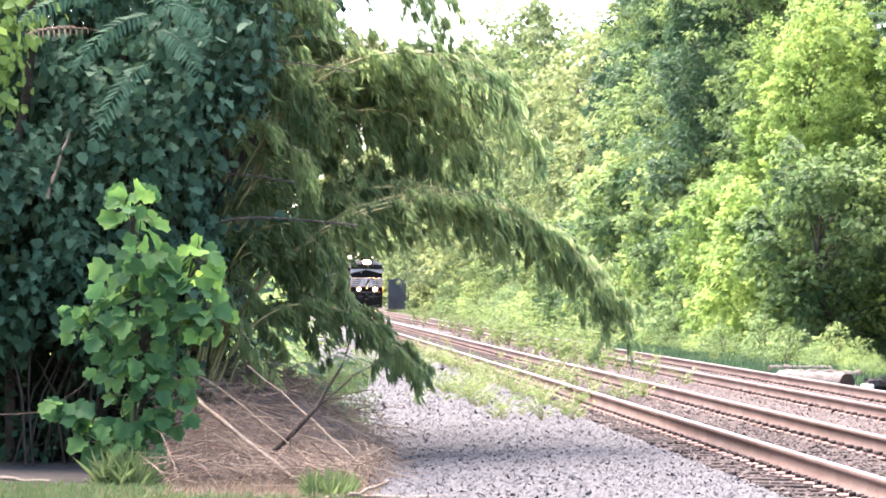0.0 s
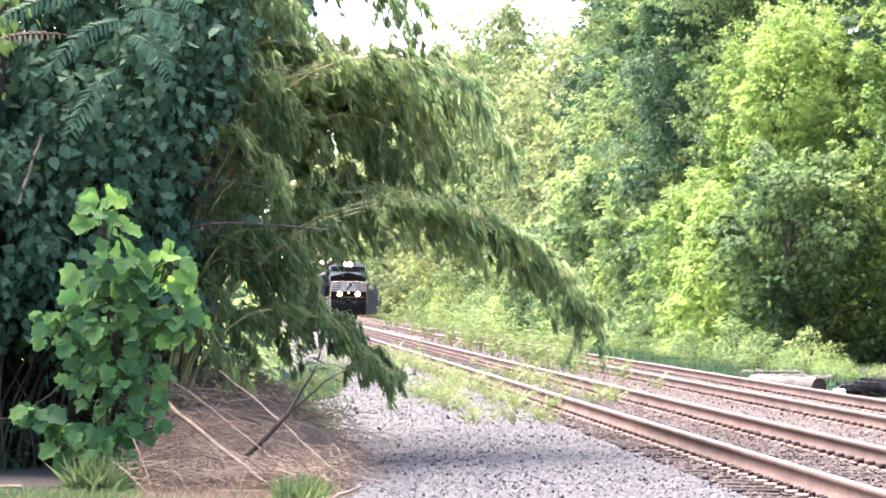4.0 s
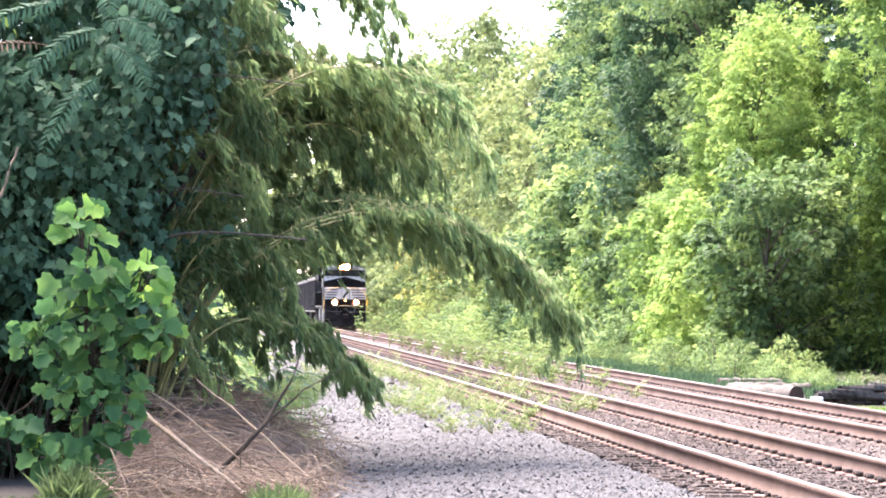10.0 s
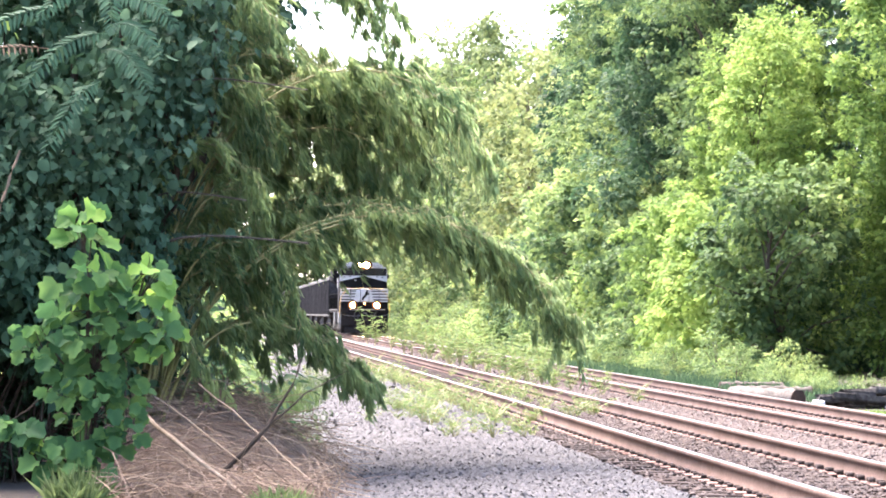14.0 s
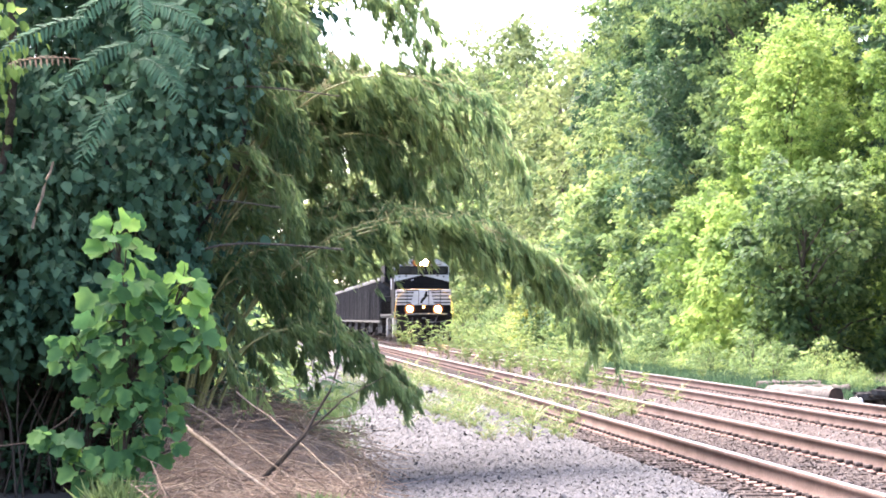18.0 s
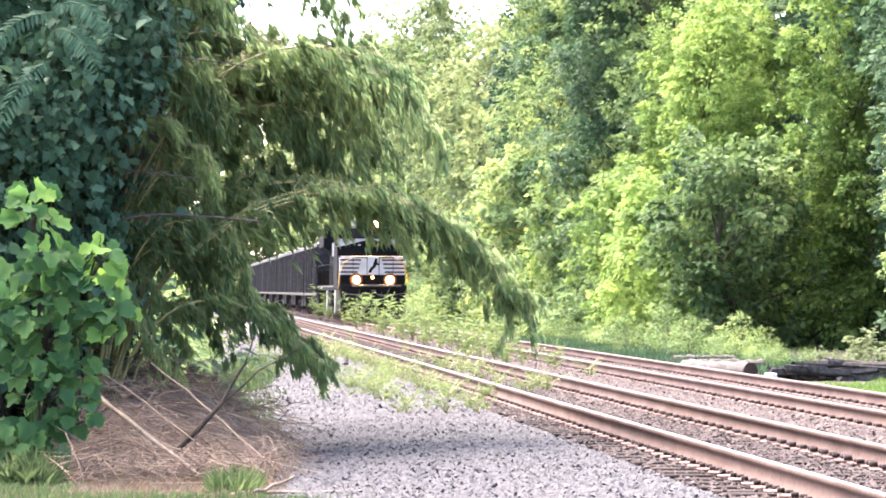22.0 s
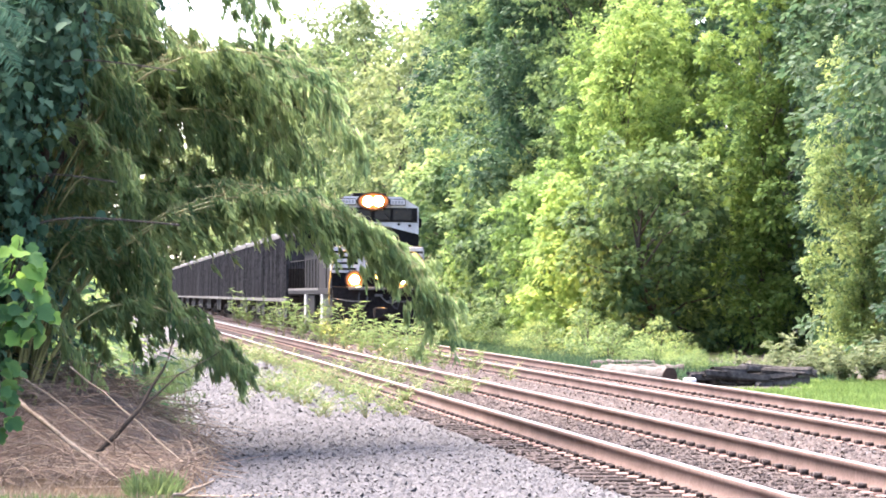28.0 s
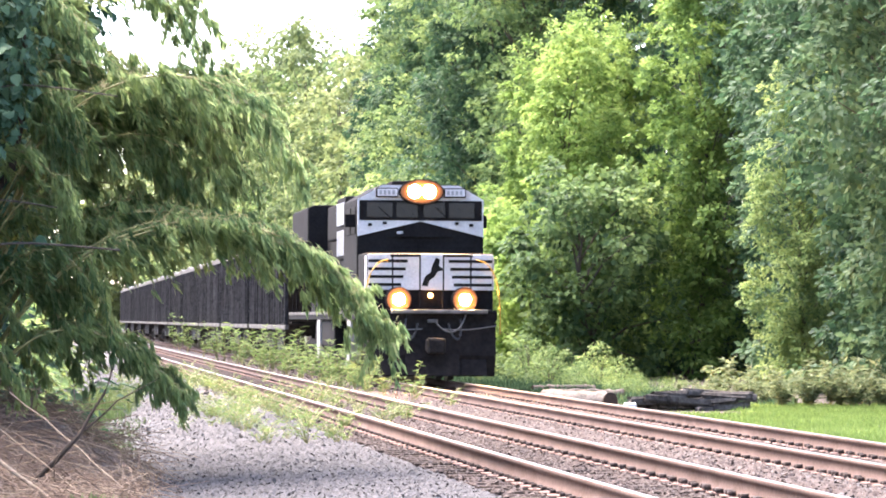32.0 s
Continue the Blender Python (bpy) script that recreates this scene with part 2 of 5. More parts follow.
def prism(bm, outline, axis, a, b, bevel=0.0):
    """An outline of (u, v) pairs drawn out along an axis from a to b. x: u is y, v is z; y: u is x, v is z; z: u is x, v is y."""
    t = bmesh.new()
    put = {"x": lambda u, v, w: (w, u, v), "y": lambda u, v, w: (u, w, v), "z": lambda u, v, w: (u, v, w)}[axis]
    lo = [t.verts.new(put(u, v, a)) for u, v in outline]
    hi = [t.verts.new(put(u, v, b)) for u, v in outline]
    t.faces.new(lo); t.faces.new(hi[::-1])
    for i in range(len(lo)):
        j = (i + 1) % len(lo)
        t.faces.new((lo[j], lo[i], hi[i], hi[j]))
    if bevel:
        bmesh.ops.recalc_face_normals(t, faces=t.faces)
        bmesh.ops.bevel(t, geom=t.edges[:], offset=bevel, segments=2, affect="EDGES", profile=0.5)
    merge(bm, t)
    return bm


def drum(bm, centre, axis, r, length, n=20, r2=None):
    q = Vector(axis).normalized().to_track_quat("Z", "Y").to_matrix().to_4x4()
    t = bmesh.new()
    bmesh.ops.create_cone(t, cap_ends=True, segments=n, radius1=r, radius2=r if r2 is None else r2, depth=length, matrix=Matrix.Translation(centre) @ q)
    merge(bm, t)
    return bm


def tube_arrays(path, radii, sides=6):
    """Vertices and quads of a tapered tube along a path."""
    path = np.asarray(path, float); radii = np.broadcast_to(np.asarray(radii, float), (len(path),))
    d = np.gradient(path, axis=0); d /= np.linalg.norm(d, axis=1)[:, None] + 1e-9
    ref = np.where(np.abs(d[:, 2:3]) > 0.9, np.array([[1.0, 0, 0]]), np.array([[0, 0, 1.0]]))
    s = np.cross(d, ref); s /= np.linalg.norm(s, axis=1)[:, None] + 1e-9
    u = np.cross(s, d)
    a = np.linspace(0, 2 * np.pi, sides, endpoint=False)
    v = path[:, None, :] + radii[:, None, None] * (np.cos(a)[None, :, None] * s[:, None, :] + np.sin(a)[None, :, None] * u[:, None, :])
    i = np.arange(len(path) - 1)[:, None] * sides; j = np.arange(sides)[None, :]; k = (j + 1) % sides
    f = np.stack([i + j, i + k, i + sides + k, i + sides + j], -1).reshape(-1, 4)
    return v.reshape(-1, 3), f


class Tubes:
    """Gathers many tubes for one mesh."""
    def __init__(self):
        self.v, self.f, self.n = [], [], 0

    def add(self, path, radii, sides=6):
        v, f = tube_arrays(path, radii, sides)
        self.v.append(v); self.f.append(f + self.n); self.n += len(v)

    def done(self, name, mat, parent=None, label=""):
        return mesh_object(name, np.concatenate(self.v), np.concatenate(self.f), mat, parent, label, True)


def unit(a):
    return a / (np.linalg.norm(a, axis=-1, keepdims=True) + 1e-9)


# outlines of one leaf: along its axis, across it, and its faces
DIAMOND = (np.array([(0, 0), (0.42, 0.5), (1, 0), (0.42, -0.5)]), np.array([(0, 1, 2), (0, 2, 3)]))
BROAD = (np.array([(0, 0), (0.25, 0.42), (0.62, 0.40), (1, 0), (0.62, -0.40), (0.25, -0.42)]), np.array([(0, 1, 2), (0, 2, 3), (0, 3, 4), (0, 4, 5)]))
LOBED = (np.array([(0, 0), (-0.12, 0.30), (0.18, 0.30), (0.30, 0.55), (0.48, 0.30), (0.62, 0.30), (1, 0), (0.62, -0.30), (0.48, -0.30), (0.30, -0.55), (0.18, -0.30), (-0.12, -0.30)]),
         np.array([(0, i, i + 1) for i in range(1, 11)]))


def leaf_arrays(pos, axis, normal, length, width, shape=DIAMOND, fold=0.12, droop=0.15):
    """Many leaves at once: each at pos, pointing along axis, its upper side towards normal."""
    n = len(pos)
    axis = unit(axis); side = unit(np.cross(axis, normal)); nrm = np.cross(side, axis)
    length = np.broadcast_to(length, (n,))[:, None, None]; width = np.broadcast_to(width, (n,))[:, None, None]
    o, f = shape
    u, w = o[:, 0][None, :, None], o[:, 1][None, :, None]
    v = pos[:, None, :] + axis[:, None, :] * u * length + side[:, None, :] * w * width + nrm[:, None, :] * (np.abs(w) * fold * 2 * width - u * u * droop * length)
    faces = (f[None] + (np.arange(n) * len(o))[:, None, None]).reshape(-1, 3)
    return v.reshape(-1, 3), faces


def leaf_mesh(name, mat, parent, *groups, label=""):
    vs, fs, k = [], [], 0
    for v, f in groups:
        vs.append(v); fs.append(f + k); k += len(v)
    return mesh_object(name, np.concatenate(vs), np.concatenate(fs), mat, parent, label)


def thing(name, label, category, group="", kind="", at=(0, 0, 0)):
    ob = tagged(new(name), label, category, group, kind)
    ob.location = at
    return ob


# ---- the line of the railway ----
def centre(y):
    """x of the near track's middle at the distance y."""
    u = y / 100
    return 5.584 - 5.956 * u + 0.208 * u * u - 0.024 * u ** 3


def heading(y):
    u = y / 100
    return math.atan((-5.956 + 0.416 * u - 0.072 * u * u) / 100)


SPACING, RAIL_NEAR, RAIL_FAR = 3.72, 0.40, 0.335


# ---- ground, ballast and tracks ----
def grid_sheet(name, xs, ys, height, mat, label, category):
    X, Y = np.meshgrid(xs, ys)
    Z = height(X, Y)
    v = np.stack([X, Y, Z], -1).reshape(-1, 3)
    w = len(xs)
    i = (np.arange(len(ys) - 1)[:, None] * w + np.arange(w - 1)[None, :]).ravel()
    f = np.stack([i, i + 1, i + w + 1, i + w], -1)
    return tagged(mesh_object(name, v, f, mat, smooth=True), label, category, kind="structure")


rg = np.random.default_rng(5)
gx = np.concatenate([[-2500, -900, -300, -120], np.arange(-60, 61, 3.0), [120, 300, 900, 2500]])
gy = np.concatenate([[-2500, -600, -150, -40], np.arange(-10, 120, 3.0), np.arange(120, 460, 12.0), [700, 1200, 2500]])
grid_sheet("ground", gx, gy, lambda X, Y: -0.02 + 0.0 * X, M_SOIL, "brown leaf-littered soil beside the railway", "ground")

PROFILE = [(-4.7, -0.05), (-4.4, 0.02), (-3.4, 0.10), (-2.2, 0.17), (-1.6, 0.17), (0, 0.17), (1.6, 0.17), (1.85, 0.15), (2.2, 0.14), (3.7, 0.135), (5.3, 0.135), (5.9, 0.08), (6.7, -0.05)]
LINE_Y = np.concatenate([np.arange(-20, 130, 2.0), np.arange(130, 491, 10.0)])


def bed_height(lat):
    return np.interp(lat, [p[0] for p in PROFILE], [p[1] for p in PROFILE])


v = np.array([[centre(y) + l, y, z] for y in LINE_Y for l, z in PROFILE])
w = len(PROFILE)
i = (np.arange(len(LINE_Y) - 1)[:, None] * w + np.arange(w - 1)[None, :]).ravel()
tagged(mesh_object("ballast_bed", v, np.stack([i, i + 1, i + w + 1, i + w], -1), M_BED, smooth=True), "bed of grey crushed stone under two tracks", "ballast", kind="structure")


def stones(name, mat, label, zones):
    """Loose crushed stone: zones of (lat0, lat1, y0, y1, per square metre, size)."""
    P, S = [], []
    for a, b, y0, y1, dens, size in zones:
        n = int((b - a) * (y1 - y0) * dens)
        lat, y = rg.uniform(a, b, n), rg.uniform(y0, y1, n)
        P.append(np.stack([centre(y) + lat, y, bed_height(lat) + size * 0.12 + (np.abs(lat) < 1.35) * rg.uniform(0, 0.045, n)], -1)); S.append(size * rg.uniform(0.6, 1.35, n))
    P, S = np.concatenate(P), np.concatenate(S)
    o = np.array([(1, 0, 0), (-1, 0, 0), (0, 1, 0), (0, -1, 0), (0, 0, 1), (0, 0, -1)], float) * 0.5
    f = np.array([(0, 2, 4), (2, 1, 4), (1, 3, 4), (3, 0, 4)])   # the underside is buried
    n = len(P)
    base = o[None] * rg.uniform(0.7, 1.25, (n, 6, 1)) + rg.normal(0, 0.10, (n, 6, 3))
    a = rg.uniform(0, 2 * np.pi, n); c, s = np.cos(a), np.sin(a)
    tilt = rg.normal(0, 0.5, n); ct, st = np.cos(tilt), np.sin(tilt)
    x, y, z = base[..., 0], base[..., 1], base[..., 2] * 0.8
    y, z = y * ct[:, None] - z * st[:, None], y * st[:, None] + z * ct[:, None]
    v = np.stack([x * c[:, None] - y * s[:, None], x * s[:, None] + y * c[:, None], z], -1) * S[:, None, None] + P[:, None, :]
    faces = (f[None] + (np.arange(n) * 6)[:, None, None]).reshape(-1, 3)
    return tagged(mesh_object(name, v.reshape(-1, 3), faces, mat), label, "gravel", kind="stuff")


stones("ballast_stones", M_STONE, "loose grey crushed stone on the track shoulder",
       [(-4.5, -1.35, 23, 42, 430, 0.052), (-4.5, -1.35, 42, 65, 170, 0.068), (-4.4, -1.35, 65, 110, 45, 0.10), (-4.8, -4.3, 23, 60, 60, 0.05)])
stones("track_stones", M_STONE_RUST, "rust-stained crushed stone between the rails",
       [(-1.38, -0.86, 23, 60, 80, 0.045), (-0.86, 1.35, 23, 60, 250, 0.040), (1.35, 2.4, 23, 75, 170, 0.07), (2.4, 5.3, 26, 60, 160, 0.05), (2.4, 5.3, 60, 75, 70, 0.07), (1.3, 5.3, 75, 130, 18, 0.10), (5.2, 6.5, 30, 90, 50, 0.07)])

RAIL_SECTION = [(-0.07, 0), (-0.07, 0.012), (-0.012, 0.032), (-0.010, 0.125), (-0.036, 0.138), (-0.036, 0.168), (-0.030, 0.176), (0.030, 0.176), (0.036, 0.168), (0.036, 0.138), (0.010, 0.125), (0.012, 0.032), (0.07, 0.012), (0.07, 0)]


def sweep(section, lat, z0):
    n = len(section)
    v = np.array([[centre(y) + lat + a, y, z0 + b] for y in LINE_Y for a, b in section])
    i = np.arange(len(LINE_Y) - 1)[:, None] * n; j = np.arange(n)[None, :]; k = (j + 1) % n
    return v, np.stack([i + j, i + k, i + n + k, i + n + j], -1).reshape(-1, 4)


def track(label, lat0, top):
    """Two rails on timber ties, with plates and anchors."""
    tr = thing("railway_track", label, "track", "pair of tracks", "structure")
    for lat in (lat0 - 0.7525, lat0 + 0.7525):
        r = mesh_object("rail", *sweep(RAIL_SECTION, lat, top - 0.178), M_RAIL, tr, "rust-brown steel rail")
        mesh_object("running_surface", *sweep([(-0.029, 0.174), (-0.029, 0.178), (0.029, 0.178), (0.029, 0.174)], lat, top - 0.178), M_HEAD, r, "bright worn rail head")
    bm = bmesh.new()
    box(bm, -1.3, 1.3, -0.115, 0.115, -0.18, 0, 0.012)
    first = part("tie", bm, M_TIE, tr)
    zt = top - 0.192
    rt = random.Random(int(lat0 * 10))
    k = 0
    pv, av = [], []
    cube = np.array([(x, y, z) for x in (-1, 1) for y in (-1, 1) for z in (0, 1)], float)
    cf = np.array([(0, 1, 3, 2), (4, 6, 7, 5), (0, 4, 5, 1), (2, 3, 7, 6), (0, 2, 6, 4), (1, 5, 7, 3)])
    far = []
    y = 22.0
    while y < 480:
        yy = y + rt.uniform(-0.03, 0.03)
        if k < 300:
            ob = first if k == 0 else first.copy()
            if k:
                scene.collection.objects.link(ob)
            ob.matrix_basis = pose(centre(yy) + lat0 + rt.uniform(-0.06, 0.06), yy, zt + rt.uniform(-0.008, 0.0), 0, 0, math.degrees(-heading(yy)) + rt.uniform(-1, 1))
        else:
            far.append((cube - [0, 0, 1]) * [1.3, 0.115, 0.18] + [centre(yy) + lat0, yy, zt])
        if yy < 190:
            for r in (-0.7525, 0.7525):
                c = centre(yy) + lat0 + r
                pv.append(cube * [0.20 + rt.uniform(-0.01, 0.015), 0.105, 0.016] + [c, yy, zt])
                for sx in (-1, 1):
                    if r * sx < 0 or lat0 > 0:   # a stout clip inside the gauge, two thin anchors outside
                        for q in (-0.075, 0.075):
                            av.append(cube * [0.034, 0.034 + rt.uniform(-0.010, 0.010), 0.042 + rt.uniform(-0.008, 0.006)] + [c + sx * 0.105, yy + q + rt.uniform(-0.025, 0.025), zt + 0.012])
                    else:
                        for q in (-0.13, 0.13):
                            av.append(cube * [0.026, 0.028, 0.032] + [c + sx * 0.098, yy + q + rt.uniform(-0.02, 0.02), zt + 0.012])
        y += 0.5
        k += 1
    for name, arr, mat, lab in (("tie_plates", pv, M_PLATE, "rusty tie plates"), ("spikes_and_anchors", av, M_ANCHOR, "dark iron spikes and anchors"), ("far_ties", far, M_TIE, "")):
        V = np.array(arr)
        F = (cf[None] + (np.arange(len(V)) * 8)[:, None, None]).reshape(-1, 4)
        tagged(mesh_object(name, V.reshape(-1, 3), F, mat, tr, lab), kind="stuff")
    return tr


track("rusty near railway track on weathered timber ties", 0.0, RAIL_NEAR)
track("rusty far railway track on weathered timber ties, in use", SPACING, RAIL_FAR)


# ---- trees along the far side ----
def clump_leaves(rng, centres, radii, outward, per, length, aspect, flat=0.55, shape=DIAMOND, hang=0.5, size_rand=0.4):
    """Leaves in tufts round each centre, spreading outwards and drooping."""
    n = len(centres)
    c = np.repeat(centres, per, 0); r = np.repeat(radii, per)[:, None]; o = np.repeat(outward, per, 0)
    d = unit(rng.normal(0, 1, (n * per, 3)) + 0.6 * o + [0, 0, 0.2])
    pos = c + d * r * np.array([1, 1, flat]) * rng.uniform(0.45, 1.0, (n * per, 1))
    ax = d * [1, 1, 0.3] + 0.4 * o + rng.normal(0, 0.35, (n * per, 3)) - [0, 0, hang]
    nr = np.array([0, 0, 0.45]) + 0.4 * d + 1.1 * o + rng.normal(0, 0.3, (n * per, 3))
    L = length * rng.uniform(1 - size_rand, 1 + size_rand, n * per)
    return leaf_arrays(pos, ax, nr, L, L * aspect, shape)


def tree_crown(rng, height, radius, low, lobes, clumps, per, leaf, aspect, flat, style):
    """Lobes of a crown round limb ends, each covered with tufts. Returns leaves and lobe centres."""
    hs = low + (height - low) * (np.arange(lobes) + rng.uniform(0.2, 0.8, lobes)) / lobes
    taper = np.sqrt(np.clip(1 - ((hs - low) / (height - low) - 0.45) ** 2 / 0.36, 0.1, 1))
    ang = np.arange(lobes) * 2.4 + rng.uniform(-0.5, 0.5, lobes)
    rad = radius * 0.80 * taper * rng.uniform(0.5, 1.2, lobes)
    lc = np.stack([rad * np.cos(ang), rad * np.sin(ang), hs], -1)
    lr = radius * rng.uniform(0.18, 0.40, lobes)
    which = rng.integers(0, lobes, clumps)
    d = unit(rng.normal(0, 1, (clumps, 3)) + [0, 0, 0.5])
    cc = lc[which] + d * lr[which][:, None] * np.array([1, 1, style]) * rng.uniform(0.75, 1.12, (clumps, 1))
    cc[:, 2] = np.maximum(cc[:, 2], 0.3)
    if clumps > 300:   # vines climb the trunk
        k = np.arange(0, clumps, 6)
        a = rng.uniform(0, 6.28, len(k))
        cc[k] = np.stack([np.cos(a) * 0.5, np.sin(a) * 0.5, rng.uniform(0.4, height * 0.8, len(k))], -1)
        d[k] = np.stack([np.cos(a), np.sin(a), 0 * a], -1)
    v, f = clump_leaves(rng, cc, rng.uniform(0.22, 0.50, clumps) * radius / 3.4, d, per, leaf, aspect, flat)
    # shaded inner leaves, so that the crown is closed
    m = clumps * 8
    di = unit(rng.normal(0, 1, (m, 3)))
    wi = rng.integers(0, lobes, m)
    pi_ = lc[wi] + di * lr[wi][:, None] * rng.uniform(0.2, 0.85, (m, 1))
    k = np.arange(0, m, 3)   # and a core along the trunk
    pi_[k] = np.stack([rng.normal(0, 0.16 * radius, len(k)), rng.normal(0, 0.16 * radius, len(k)), rng.uniform(low, height * 0.95, len(k))], -1)
    v2, f2 = leaf_arrays(pi_, di - [0, 0, 0.4], rng.normal(0, 1, (m, 3)) + di, leaf * 1.3, leaf)
    return (v, f), (v2, f2), lc


def tree(name, label, seed, height, radius, low, lobes, clumps, per, leaf, aspect, mat, flat=0.5, style=0.8, group="trees along the line", category="tree"):
    rng = np.random.default_rng(seed)
    t = thing(name, label, category, group)
    a, b, lc = tree_crown(rng, height, radius, low, lobes, clumps, per, leaf, aspect, flat, style)
    leaf_mesh("crown", mat, t, a, b)
    tb = Tubes()
    z = np.linspace(-0.15, height * 0.86, 9)
    sway = np.cumsum(rng.normal(0, 0.10, (9, 2)), 0)
    trunk = np.column_stack([sway, z])
    tb.add(trunk, np.linspace(0.10, 0.03, 9) * radius / 3, 9)
    tb.done("trunk", M_BARK, t)
    lim = Tubes()
    for c in lc:
        k = np.clip((c[2] - 0.8) * 0.8, 0.5, height * 0.8)
        s = np.array([np.interp(k, z, trunk[:, 0]), np.interp(k, z, trunk[:, 1]), k])
        mid = (s + c) / 2 + [0, 0, 0.25]
        lim.add([s, mid, c], [0.035, 0.026, 0.012], 5)
    tagged(lim.done("branchwork", M_BARK, t), kind="stuff")
    return t


def shrub(name, label, seed, height, radius, clumps, per, leaf, aspect, mat, hang=0.4, category="shrub", group="shrubs along the line"):
    rng = np.random.default_rng(seed)
    t = thing(name, label, category, group)
    d = unit(rng.normal(0, 1, (clumps, 3)) * [1, 1, 0.8] + [0, 0, 0.4])
    d[:, 2] = np.abs(d[:, 2])
    cc = d * [radius, radius, height * 0.85] * rng.uniform(0.45, 1.08, (clumps, 1)) + [0, 0, 0.12]
    leaf_mesh("foliage", mat, t, clump_leaves(rng, cc, rng.uniform(0.12, 0.3, clumps) * radius, d, per, leaf, aspect, 0.7, hang=hang))
    st = Tubes()
    for i in range(9):
        a = rng.uniform(0, 6.28); e = np.array([math.cos(a) * radius * 0.6, math.sin(a) * radius * 0.6, height * rng.uniform(0.5, 0.85)])
        st.add([[0.1 * math.cos(a), 0.1 * math.sin(a), -0.1], e * [0.4, 0.4, 0.6], e], [0.025, 0.018, 0.006], 5)
    tagged(st.done("stalk", M_BARK, t), kind="stuff")
    return t


rp = random.Random(11)


def place(proto, lat, y, scale=1.0, turn=None, z=-0.02):
    """A copy at lat metres beside the near track's middle."""
    m = pose(centre(y) + lat, y, z, 0, 0, rp.uniform(0, 360) if turn is None else turn) @ Matrix.Diagonal((scale, scale, scale * rp.uniform(0.92, 1.1), 1))
    return copy_thing(proto, m)


def settle(proto, lat, y, scale=1.0):
    """Puts the first of a kind itself at its place."""
    proto.matrix_basis = pose(centre(y) + lat, y, -0.02, 0, 0, rp.uniform(0, 360)) @ Matrix.Diagonal((scale, scale, scale, 1))


WALL = [
    tree("broadleaf_tree", "tall vine-draped broadleaf tree at the track edge", 1, 17, 3.5, 0.6, 40, 760, 40, 0.19, 0.66, L_WALL, 0.8, 1.5),
    tree("broadleaf_tree", "tall leafy tree, sunlight put into its yellow-green crown colour", 2, 18, 3.4, 1.0, 38, 740, 40, 0.20, 0.62, L_YELLOW, 0.75, 1.3),
    tree("broadleaf_tree", "dense dark-green tree hung with vines, darkened further for shade", 3, 16, 3.3, 0.4, 36, 720, 40, 0.18, 0.66, L_SHADED, 0.8, 1.5),
    tree("broadleaf_tree", "tall forest-edge tree with ragged crown", 4, 19, 3.6, 1.2, 42, 760, 40, 0.18, 0.62, L_WALL, 0.6, 1.1),
    tree("broadleaf_tree", "tall high-crowned tree, its leaf colour darkened for shade", 5, 18, 3.6, 3.3, 36, 720, 40, 0.19, 0.66, L_SHADED, 0.8, 1.4),
]
BACK = [
    tree("forest_tree", "added backing tree, its leaf colour darkened for shade", 7, 21, 4.6, 0.3, 26, 210, 24, 0.27, 0.72, L_SHADED, group="wood behind the line"),
    tree("forest_tree", "tall distant tree, haze tinted into its green crown", 8, 20, 4.4, 0.8, 34, 320, 20, 0.31, 0.66, L_FAR, group="wood behind the line"),
    tree("forest_tree", "tall distant tree in haze-tinted summer leaf", 9, 20, 4.6, 0.5, 34, 320, 20, 0.31, 0.62, L_FAR, group="wood behind the line"),
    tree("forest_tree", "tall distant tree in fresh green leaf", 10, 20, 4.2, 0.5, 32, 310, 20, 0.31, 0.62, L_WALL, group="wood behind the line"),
    tree("forest_tree", "skyline tree at the end of the line, paled for haze", 12, 20, 5.0, 0.3, 14, 110, 20, 0.75, 0.7, L_FAR, group="wood behind the line"),
]
SHRUBS = [
    shrub("shrub", "leafy green shrub at the foot of the trees", 21, 2.6, 1.5, 85, 18, 0.18, 0.55, L_WALL),
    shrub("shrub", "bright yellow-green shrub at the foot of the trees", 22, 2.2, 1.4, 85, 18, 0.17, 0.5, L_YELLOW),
    shrub("shrub", "thicket shrub with shade put into its leaf colour", 23, 3.2, 1.9, 110, 20, 0.135, 0.6, L_SHADED),
    shrub("shrub", "dense green shrub in the low thicket by the far track", 24, 2.0, 1.4, 85, 18, 0.16, 0.55, L_WALL),
    tree("vine_thicket", "tall green thicket draped with creepers at the wood edge", 25, 5.2, 2.3, 0.1, 26, 290, 30, 0.17, 0.66, L_WALL, 0.8, 1.4, category="thicket", group="thickets at the wood edge"),
    tree("vine_thicket", "low creeper-draped thicket at the wood edge, darkened for shade", 26, 4.2, 2.2, 0.1, 24, 290, 30, 0.16, 0.66, L_SHADED, 0.8, 1.4, category="thicket", group="thickets at the wood edge"),
    tree("vine_thicket", "yellow-green thicket at the wood edge, sunlight put into its colour", 27, 4.8, 2.2, 0.1, 26, 290, 30, 0.17, 0.66, L_YELLOW, 0.8, 1.3, category="thicket", group="thickets at the wood edge"),
]

used = set()


def put(protos, k, lat, y, scale=1.0):
    p = protos[k]
    if p.name in used:
        return place(p, lat, y, scale)
    used.add(p.name)
    settle(p, lat, y, scale)


